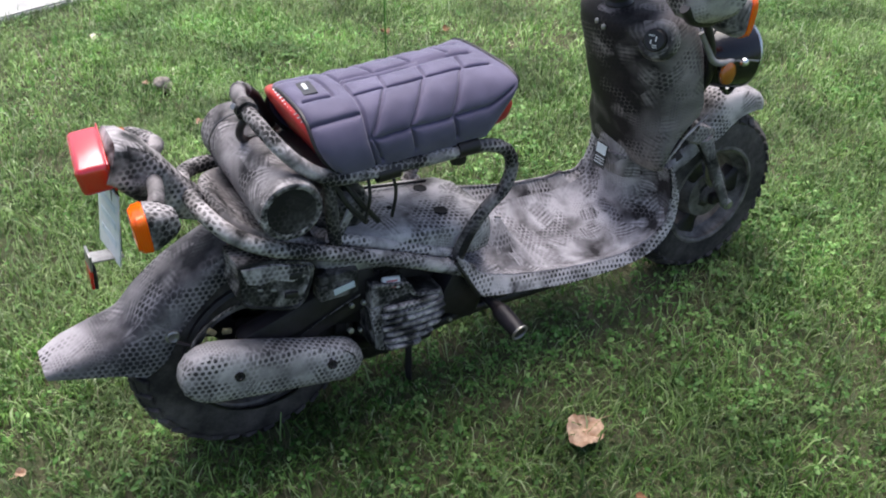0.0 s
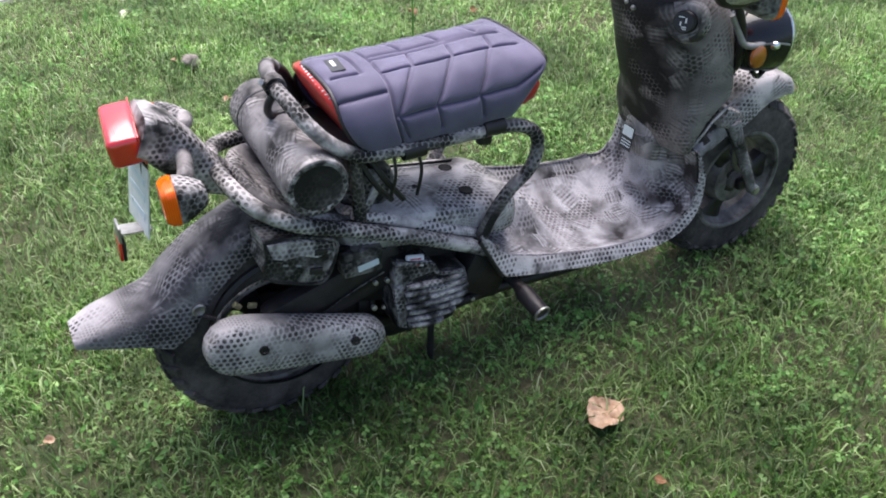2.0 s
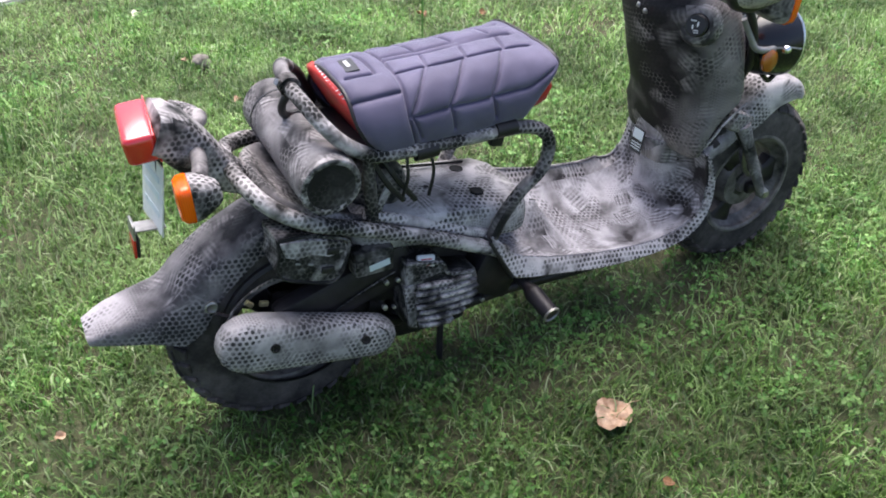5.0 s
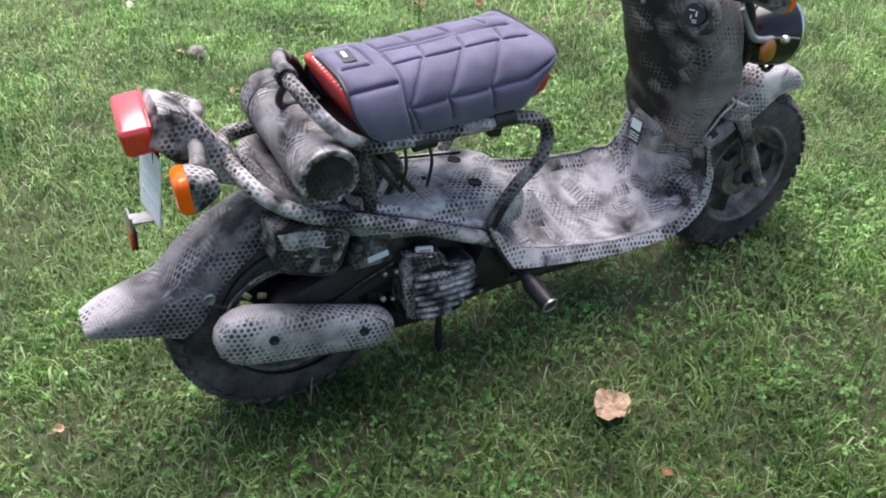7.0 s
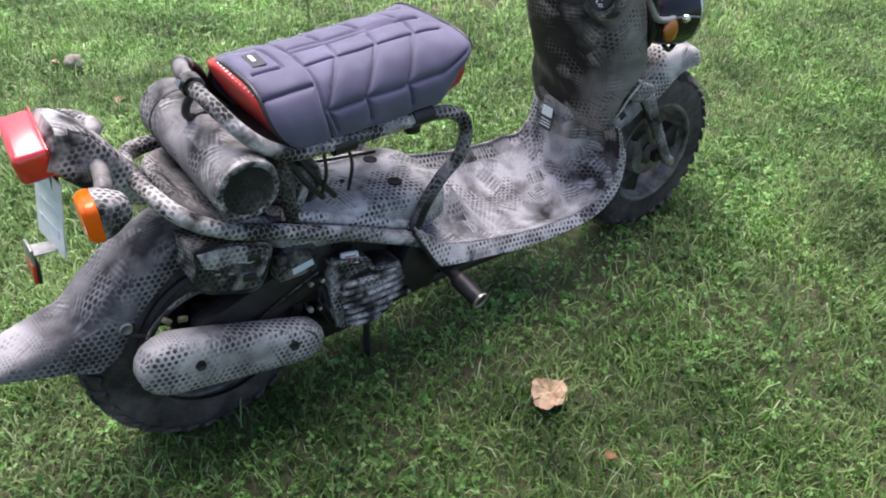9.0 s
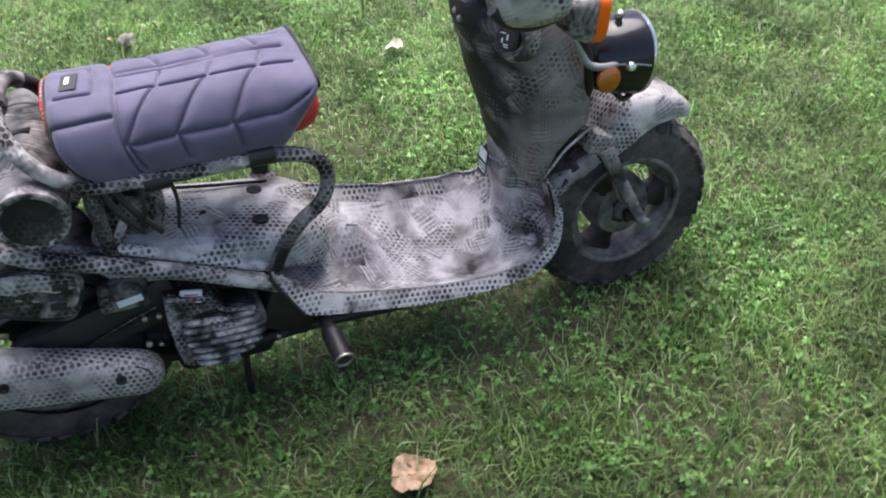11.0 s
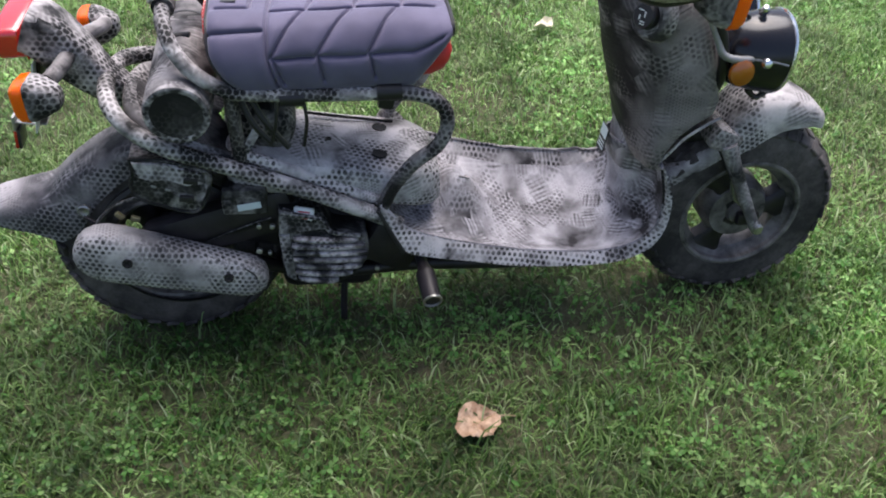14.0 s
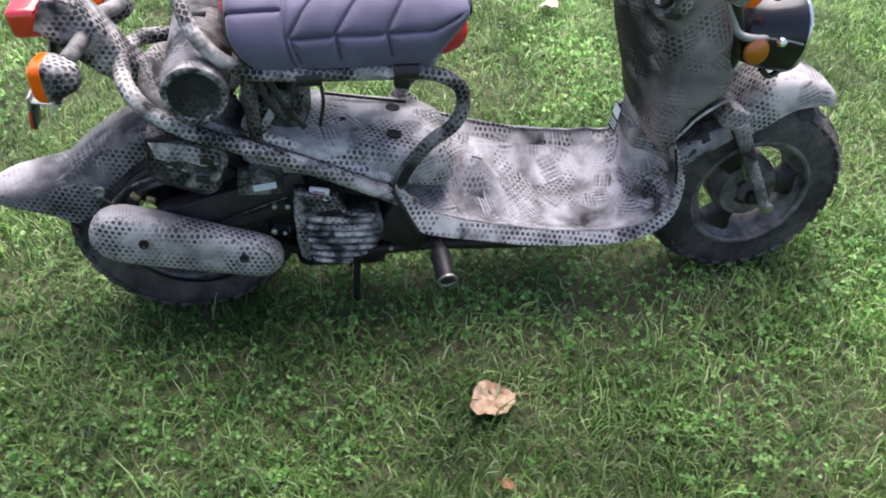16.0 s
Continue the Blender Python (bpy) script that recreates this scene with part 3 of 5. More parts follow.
def build_lawn():
    rng = np.random.default_rng(7)
    near = (-2.3, 2.9, -1.2, 3.1)
    x, y = scatter(rng, 400000, *near)
    keep = rng.random(len(x)) < np.clip(1.5 * soft_noise(x, y, 3.6, 11) * (0.5 + soft_noise(x, y, 9.0, 12)) + 0.10, 0, 1)
    for bx, by, br in THINNED:
        keep &= rng.random(len(x)) > 0.85 * np.exp(-((x - bx) ** 2 + (y - by) ** 2) / br ** 2)
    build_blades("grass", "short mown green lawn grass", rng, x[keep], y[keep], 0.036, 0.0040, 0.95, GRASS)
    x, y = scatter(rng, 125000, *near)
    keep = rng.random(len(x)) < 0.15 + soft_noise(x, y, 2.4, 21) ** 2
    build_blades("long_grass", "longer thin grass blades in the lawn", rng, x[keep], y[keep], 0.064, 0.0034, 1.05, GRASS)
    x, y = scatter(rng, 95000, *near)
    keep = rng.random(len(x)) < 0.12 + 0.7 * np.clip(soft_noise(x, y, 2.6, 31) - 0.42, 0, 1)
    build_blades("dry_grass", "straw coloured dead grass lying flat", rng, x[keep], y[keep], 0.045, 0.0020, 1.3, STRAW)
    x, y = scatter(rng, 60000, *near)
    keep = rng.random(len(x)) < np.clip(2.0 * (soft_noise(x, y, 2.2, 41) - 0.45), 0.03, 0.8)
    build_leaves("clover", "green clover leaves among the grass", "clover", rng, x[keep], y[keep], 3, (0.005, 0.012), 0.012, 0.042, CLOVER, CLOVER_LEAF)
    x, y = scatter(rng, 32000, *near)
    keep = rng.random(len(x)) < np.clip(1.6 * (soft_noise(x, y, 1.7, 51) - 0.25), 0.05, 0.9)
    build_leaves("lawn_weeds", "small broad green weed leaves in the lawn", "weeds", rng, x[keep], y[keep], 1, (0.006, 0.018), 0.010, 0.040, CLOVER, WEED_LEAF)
    # rougher turf round about, out of the near lawn
    x, y = scatter(rng, 260000, -5.5, 6, -4.5, 4.4)
    keep = ~((x > -2.3) & (x < 2.9) & (y > -1.2) & (y < 3.1)) & (rng.random(len(x)) < np.clip(2.2 - 0.30 * np.hypot(x - 0.3, y - 0.9), 0, 1))
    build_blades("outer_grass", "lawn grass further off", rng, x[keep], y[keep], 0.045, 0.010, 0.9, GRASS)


def build_leaf(name, label, place, size, turn, material, lobes, curl, seed):
    rng = random.Random(seed)
    bm = bmesh.new()
    k, rings = 48, 6
    rows = []
    for r in range(1, rings + 1):
        f = r / rings
        ring = []
        for j in range(k):
            a = 2 * math.pi * j / k
            edge = 0.82 + 0.04 * math.cos(lobes * a) + 0.05 * math.cos(3 * a + seed) + 0.012 * math.cos((2 * lobes + 1) * a + 2 * seed) + 0.02 * math.cos(17 * a + seed)
            rad = f * size * 0.5 * edge
            px, py = rad * math.cos(a), rad * math.sin(a) * 0.86
            pz = curl * size * (f ** 2) * (0.5 + 0.5 * math.cos(2 * a + seed)) + 0.11 * size * noise.noise((px / size * 4 + seed, py / size * 4, seed)) + 0.085 * size * noise.noise((px / size * 10, py / size * 10, seed + 3))
            ring.append((px, py, pz))
        rows.append(ring)
    skin(rows, cap=False, bm=bm)
    centre = bm.verts.new((0, 0, 0))
    bm.verts.ensure_lookup_table()
    for j in range(k):
        bm.faces.new((centre, bm.verts[j], bm.verts[(j + 1) % k]))
    bmesh.ops.recalc_face_normals(bm, faces=bm.faces)
    bmesh.ops.solidify(bm, geom=list(bm.faces), thickness=0.0006)
    tube([(-0.40 * size, 0, 0.0), (-0.58 * size, 0.03 * size, 0.01 * size), (-0.75 * size, 0.10 * size, 0.0)], [0.0016, 0.0011, 0.0008], 6, 4, bm)
    ob = new(name, mesh_of(name, bm, material, 70))
    ob.matrix_world = pose(*place, rng.uniform(-10, 10), rng.uniform(-10, 10), turn)
    return tagged(ob, label, "leaf")


build_ground()
build_lawn()
build_leaf("dry_leaf", "crumpled tan dry leaf lying on the grass", (-0.012, -0.357, 0.012), 0.112, 200, LEAF, 4, 0.07, 4)

for place, size, turn, material, label in (((0.425, 1.269, 0.022), 0.080, 30, LEAF_PALE, "pale yellow fallen leaf on the grass"), ((0.472, 1.750, 0.008), 0.055, 110, LEAF_BROWN, "orange-brown fallen leaf on the grass"), ((0.716, 1.666, 0.004), 0.045, 250, LEAF_BROWN, "small brown fallen leaf on the grass"), ((-0.395, 1.349, 0.008), 0.038, 80, LEAF, "small tan fallen leaf on the grass"), ((-1.096, 0.074, 0.012), 0.030, 10, LEAF, "tiny tan leaf scrap in the grass"), ((-0.011, -0.548, 0.008), 0.030, 140, LEAF_BROWN, "tiny brown leaf scrap in the grass"), ((-0.587, 2.220, 0.008), 0.060, 60, LEAF_PALE, "pale fallen leaf near the path"), ((-0.500, 1.716, 0.010), 0.035, 200, LEAF, "small tan leaf beside a brown clump")):
    build_leaf("fallen_leaf", label, place, size, turn, material, 3, 0.25, int(turn))
clump = bmesh.new()
bmesh.ops.create_icosphere(clump, subdivisions=3, radius=0.034)
for v in clump.verts:
    v.co *= 1 + 0.5 * noise.noise(v.co * 40) + 0.2 * noise.noise(v.co * 110)
    v.co.z *= 0.7
clump = new("soil_clump", mesh_of("soil_clump", clump, CLOD, 80))
clump.matrix_world = pose(-0.438, 1.696, 0.004)
tagged(clump, "grey-brown clump of soil on the lawn", "soil clump")


# ---- scooter ----
scooter = new("scooter")
scooter.matrix_world = pose(0, 0.0435, 0, -3.5, 0, 3.0)
scooter.empty_display_size = 0.3
tagged(scooter, "grey and black spray-camouflaged motor scooter with a purple padded seat", "scooter")


def build_wheel(x, y0, z, outer, width, rim_r, spokes, label):
    centre_bm = lathe([(-0.05, 0.0), (-0.05, 0.022), (-0.035, 0.03), (0.035, 0.03), (0.05, 0.022), (0.05, 0.0)], (x, y0, z), k=24)
    h = width / 2
    rim = lathe([(-h + 0.006, rim_r + 0.004), (-h + 0.004, rim_r - 0.006), (-h + 0.016, rim_r - 0.012), (-h * 0.45, rim_r - 0.026), (h * 0.45, rim_r - 0.026), (h - 0.016, rim_r - 0.012), (h - 0.004, rim_r - 0.006), (h - 0.006, rim_r + 0.004), (0, rim_r - 0.02), (-h + 0.006, rim_r + 0.004)], (x, y0, z), k=56, cap=False)
    wheel = part("wheel", rim, ALLOY, scooter, label)
    part("hub", centre_bm, ALLOY, wheel, "dusty wheel hub")
    for s in (-1, 1):
        lip = [(s * (h - 0.010), rim_r - 0.010), (s * (h - 0.001), rim_r - 0.008), (s * (h + 0.002), rim_r - 0.003), (s * (h + 0.001), rim_r + 0.003), (s * (h - 0.006), rim_r + 0.005)]
        part("rim_lip", lathe(lip, (x, y0, z), k=56, cap=False), ALLOY, wheel, "worn edge of the wheel rim")
    for i in range(spokes):
        a = 2 * math.pi * (i + 0.02) / spokes
        d, s = Vector((math.cos(a), 0, math.sin(a))), Vector((-math.sin(a), 0, math.cos(a)))
        c = Vector((x, y0, z))
        rings = []
        for f, half, y in ((0.02, 0.022, 0.030), (0.05, 0.020, 0.026), (0.08, 0.024, 0.022), (rim_r - 0.02, 0.044, 0.020)):
            rings.append([c + f * d + half * p * s + Vector((0, q * y - 0.012, 0)) for p, q in ((-1, -0.7), (-0.7, -1), (0.7, -1), (1, -0.7), (1, 0.7), (0.7, 1), (-0.7, 1), (-1, 0.7))])
        part("spoke", skin(rings), GREASE, wheel, "blackened wheel spoke")
    prof, n = [], 28
    for i in range(n + 1):
        a = math.pi * i / n
        y = -h * math.cos(a) * (1.0 + 0.10 * math.sin(a) ** 2)
        r = rim_r + (outer - rim_r) * math.sin(a) ** 0.42 if 0 < i < n else rim_r
        prof.append((y, r))
    prof.append((0, rim_r - 0.004))
    prof.append(prof[0])
    tyre = part("tyre", lathe(prof, (x, y0, z), k=72, cap=False), RUBBER, wheel, "black knobbly rubber tyre", 50)
    return wheel, tyre


def tread_blocks(tyre, x, y0, z, outer, width, count):
    """Shoulder and centre blocks of the tread, joined into one part."""
    bm = bmesh.new()
    for i in range(count):
        for row, (y, lean, off) in enumerate(((-0.40, 38, 0.0), (-0.15, 10, 0.5), (0.15, -10, 0.0), (0.40, -38, 0.5))):
            a = 2 * math.pi * (i + off) / count
            r = outer - (0.0165 if row in (0, 3) else 0.0035)
            size = (0.62 * 2 * math.pi * outer / count, 0.24 * width, 0.009)
            m = pose(x, y0, z) @ Matrix.Rotation(-a, 4, "Y") @ pose(0, y * width, r, 0, 0, 0) @ pose(0, 0, 0, lean, 0, 12 if row % 2 else -12)
            block(size, m, 0.002, 1, bm)
    ob = part("tread", bm, RUBBER, tyre, "worn rubber tread blocks", 30)
    tagged(ob, kind="stuff")


AXLE_F, AXLE_R = (0.607, -0.028, 0.203), (-0.615, 0.010, 0.215)
front_wheel, front_tyre = build_wheel(*AXLE_F, 0.222, 0.108, 0.134, 3, "grimy three-spoked steel front wheel")
tread_blocks(front_tyre, *AXLE_F, 0.222, 0.108, 34)
rear_wheel, rear_tyre = build_wheel(*AXLE_R, 0.232, 0.120, 0.128, 3, "grimy steel rear wheel behind the exhaust cover")
tread_blocks(rear_tyre, *AXLE_R, 0.232, 0.120, 34)


def resample(points, count):
    """Points at even steps of length along a polyline."""
    p = np.array([tuple(q) for q in points])
    run = np.concatenate([[0], np.cumsum(np.linalg.norm(np.diff(p, axis=0), axis=1))])
    at = np.linspace(0, run[-1], count)
    return [Vector([float(np.interp(u, run, p[:, k])) for k in range(3)]) for u in at]


def build_floor():
    path = catmull([(-0.190, 0, 0.345), (-0.137, 0, 0.281), (-0.070, 0, 0.249), (0.008, 0, 0.224), (0.10, 0, 0.200), (0.20, 0, 0.184), (0.275, 0, 0.178), (0.330, 0, 0.194), (0.365, 0, 0.240), (0.372, 0, 0.310), (0.356, 0, 0.388)], 8)
    # across: y, height over the path at mid length; the inner flange is raised over the outer rim to fit the camera's
    # view
    section = [(-0.138, 0.003), (-0.133, 0.000), (-0.124, -0.006), (-0.105, -0.012), (-0.090, -0.013), (-0.075, -0.014), (-0.058, -0.014), (-0.04, -0.013), (-0.02, -0.012), (0.0, -0.010), (0.02, -0.007), (0.04, -0.002), (0.06, 0.004), (0.075, 0.010), (0.105, 0.026), (0.130, 0.048), (0.146, 0.070), (0.153, 0.078), (0.157, 0.074), (0.158, 0.050)]
    rows, n = [], len(path)
    for i, p in enumerate(path):
        d = (path[min(i + 1, n - 1)] - path[max(i - 1, 0)]).normalized()
        up = Vector((-d.z, 0, d.x))
        f = i / (n - 1)
        late = max(0.0, (f - 0.62) / 0.38)
        raised = 1 - 0.85 * max(0.0, (f - 0.70) / 0.30)
        row = []
        for y, h in section:
            h = h * (raised if y > 0.02 else 1)
            wide = 1 + 0.10 * min(1, 2 * late) if y < 0 else 1 - 0.20 * late ** 1.5
            q = p + up * h + Vector((0.020 * min(1, 2 * late) * (y / 0.138) ** 2, y * wide, 0))
            rise = min(1.0, max(0.0, (q.z - 0.185) / 0.075))
            q.x -= 0.056 * late ** 0.4 * rise * rise * (3 - 2 * rise) * math.exp(-((y - 0.004) / 0.062) ** 4) if late else 0.0
            hump = 0.098 * math.exp(-((q.x + 0.018) / 0.056) ** 2 - ((q.y - 0.012) / 0.060) ** 2)
            steps = 0.004 * math.exp(-((q.y - 0.03) / 0.05) ** 4) * (math.exp(-((q.x - 0.045) / 0.007) ** 2) + math.exp(-((q.x + 0.062) / 0.008) ** 2))
            ridge = steps + 0.010 * math.exp(-((q.y + 0.084 - 0.2 * (q.x + 0.05)) / 0.012) ** 2) * max(0, 1 - ((q.x + 0.04) / 0.10) ** 2)
            q.z += (hump + ridge) * (abs(y) < 0.13) + 0.0015 * noise.noise((q.x * 40, q.y * 40, 0))
            row.append(q)
        rows.append(row)
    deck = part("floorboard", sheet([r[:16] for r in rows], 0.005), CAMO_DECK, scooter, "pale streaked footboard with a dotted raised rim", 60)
    # the rim is a flat band that begins at a point, widens to a corner and narrows towards the front
    inner = resample([r[0] for r in rows], 72)
    low = [(-0.190, -0.140, 0.336), (-0.168, -0.150, 0.292), (-0.143, -0.158, 0.243), (-0.134, -0.158, 0.236), (-0.07, -0.158, 0.217), (0.005, -0.157, 0.199), (0.078, -0.157, 0.181), (0.155, -0.157, 0.170), (0.248, -0.157, 0.163), (0.320, -0.159, 0.170), (0.374, -0.161, 0.198), (0.398, -0.163, 0.250), (0.400, -0.162, 0.318), (0.384, -0.155, 0.374), (0.374, -0.146, 0.390)]
    outer = resample(low[:4] + [tuple(p) for p in catmull(low[3:], 5)][1:], 72)
    band = []
    for i, (a, c) in enumerate(zip(inner, outer)):
        side = Vector((0, -1, 0))
        lip = 0.004 * min(1, i / 6)
        band.append([a + Vector((0, 0.004, -0.002)), a + side * 0.003 + Vector((0, 0, lip)), a.lerp(c, 0.25) + side * 0.004 + Vector((0, 0, 0.6 * lip)), a.lerp(c, 0.6) + side * 0.003, c, c + Vector((0, 0.006, -0.006)), c + Vector((0, 0.030, -0.004))])
    rim = part("rim", sheet(band, 0.004), CAMO_RIM, deck, "dotted outer rim of the footboard", 50)
    part("rim_end", tube([(-0.194, -0.139, 0.336), (-0.172, -0.149, 0.290), (-0.147, -0.156, 0.240)], 0.0045, 8, 4), BLACK, rim, "black cut end of the rim")
    part("flange", sheet([r[15:] for r in rows], 0.005), CAMO_PALE, deck, "pale inner flange of the footboard", 60)
    part("edge", tube([r[17] + Vector((0, 0, 0.002)) for r in rows[8:70]], 0.003, 6, 1, None, False), CAMO_LIGHT, deck, "thin pale edge of the flange")
    for x, y, z in ((0.02, 0.126, 0.252), (0.245, 0.126, 0.213)):
        part("clip", lathe([(-0.006, 0.010), (0.004, 0.010), (0.006, 0.006), (0.006, 0.0)], (x, y, z), "z", 12), BLACK, deck, "black trim clip")
    part("emboss", block((0.030, 0.030, 0.004), pose(-0.004, 0.010, 0.3060, 0, 26, 20), 0.0018, 2), CAMO_LIGHT, deck, "pale square boss")
    part("underframe", block((0.30, 0.20, 0.030), pose(0.08, -0.005, 0.156, 0, 7.5, 0), 0.012), GREASE, scooter, "dark steel frame under the footboard")


build_floor()


def cover_ring(z, a, b, w, yc, k=48):
    """A level section: a round back towards the rider and a squarer front."""
    out, cx = [], (a + b) / 2
    for j in range(k):
        v = 2 * math.pi * j / k
        c, sn = math.cos(v), math.sin(v)
        p = 4.5 if c > 0 else 1.85
        out.append(Vector((cx + (b - a) / 2 * math.copysign(abs(c) ** (2 / p), c), yc + w * math.copysign(abs(sn) ** (2 / p), sn), z)))
    return out


def build_shield():
    data = [  # z, rear x, front x, half width, y centre
        (0.370, 0.344, 0.364, 0.098, -0.016), (0.380, 0.333, 0.374, 0.122, -0.014), (0.42, 0.322, 0.388, 0.132, -0.012), (0.45, 0.312, 0.408, 0.137, -0.010), (0.478, 0.303, 0.442, 0.139, -0.010), (0.496, 0.297, 0.474, 0.140, -0.010), (0.52, 0.290, 0.480, 0.141, -0.010),
        (0.58, 0.274, 0.468, 0.143, -0.008), (0.64, 0.260, 0.452, 0.143, -0.008), (0.690, 0.248, 0.438, 0.141, -0.006), (0.718, 0.244, 0.430, 0.135, -0.006), (0.736, 0.252, 0.418, 0.116, -0.008), (0.745, 0.268, 0.398, 0.080, -0.010), (0.748, 0.290, 0.370, 0.030, -0.010)]
    bm = skin([cover_ring(*row) for row in data])
    ruffle(bm, 0.003, 14)
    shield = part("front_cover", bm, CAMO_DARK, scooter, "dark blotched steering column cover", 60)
    d = Vector((-0.82, -0.48, 0.30)).normalized()
    c = Vector((0.292, -0.133, 0.703))
    part("key_surround", lathe([(-0.034, 0.045), (-0.020, 0.043), (-0.009, 0.038), (-0.005, 0.032), (-0.006, 0.024), (-0.014, 0.022)], c, axis_frame(d), 32), CAMO_LIGHT, shield, "pale dished ring round the key switch", 60)
    key = part("key_switch", lathe([(-0.012, 0.023), (0.006, 0.023), (0.009, 0.020), (0.009, 0.0)], c, axis_frame(d), 24), BLACK, shield, "black key switch")
    frame_m = Matrix.Translation(c + 0.0095 * d) @ d.to_track_quat("Z", "Y").to_matrix().to_4x4()
    for u, v, w, h in ((-0.006, 0.009, 0.012, 0.002), (0.004, 0.003, 0.003, 0.010), (-0.006, -0.004, 0.003, 0.008), (0.002, -0.010, 0.010, 0.002), (0.003, -0.014, 0.010, 0.0015)):
        part("mark", block((w, h, 0.0008), frame_m @ pose(u, v, 0), 0.0), WHITE, key)
    for y, z in ((-0.004, 0.716), (-0.026, 0.709)):
        part("rivet", lathe([(-0.008, 0.006), (0.002, 0.006), (0.005, 0.003), (0.0055, 0.0)], (0.2455, y, z), axis_frame((-1, 0, 0.2)), 12), STEEL, shield, "small steel rivet")
    part("cover_edge", tube([(0.470, -0.146, 0.494), (0.436, -0.148, 0.476), (0.403, -0.147, 0.450), (0.383, -0.142, 0.420), (0.367, -0.125, 0.384), (0.360, -0.095, 0.372)], 0.0028, 8, 6), CAMO_LIGHT, shield, "pale lower lip of the cover")


build_shield()

# ---- column under the cover, with its label ----
rings = [se_ring((x, 0.0, z), (1, 0, 0), (0, 1, 0), a, b, 3.5, 28) for x, z, a, b in ((0.356, 0.33, 0.036, 0.056), (0.362, 0.36, 0.044, 0.060), (0.372, 0.42, 0.048, 0.062), (0.376, 0.46, 0.048, 0.062))]
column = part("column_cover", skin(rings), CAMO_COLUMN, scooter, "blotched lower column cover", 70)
label_m = pose(0.2985, 0.006, 0.374, 90, 0, -90) @ pose(0, 0, 0, -9, 0, 0)
part("label", block((0.040, 0.060, 0.0015), label_m, 0.0), INK, column, "dark printed warning label")
part("label_strip", block((0.034, 0.024, 0.001), label_m @ pose(0, 0.016, 0.0014), 0.0), STICKER, column, "white strip of the label")
for v in (-0.006, -0.013, -0.020):
    part("label_line", block((0.032, 0.0022, 0.001), label_m @ pose(0, v, 0.0012), 0.0), STICKER, column)


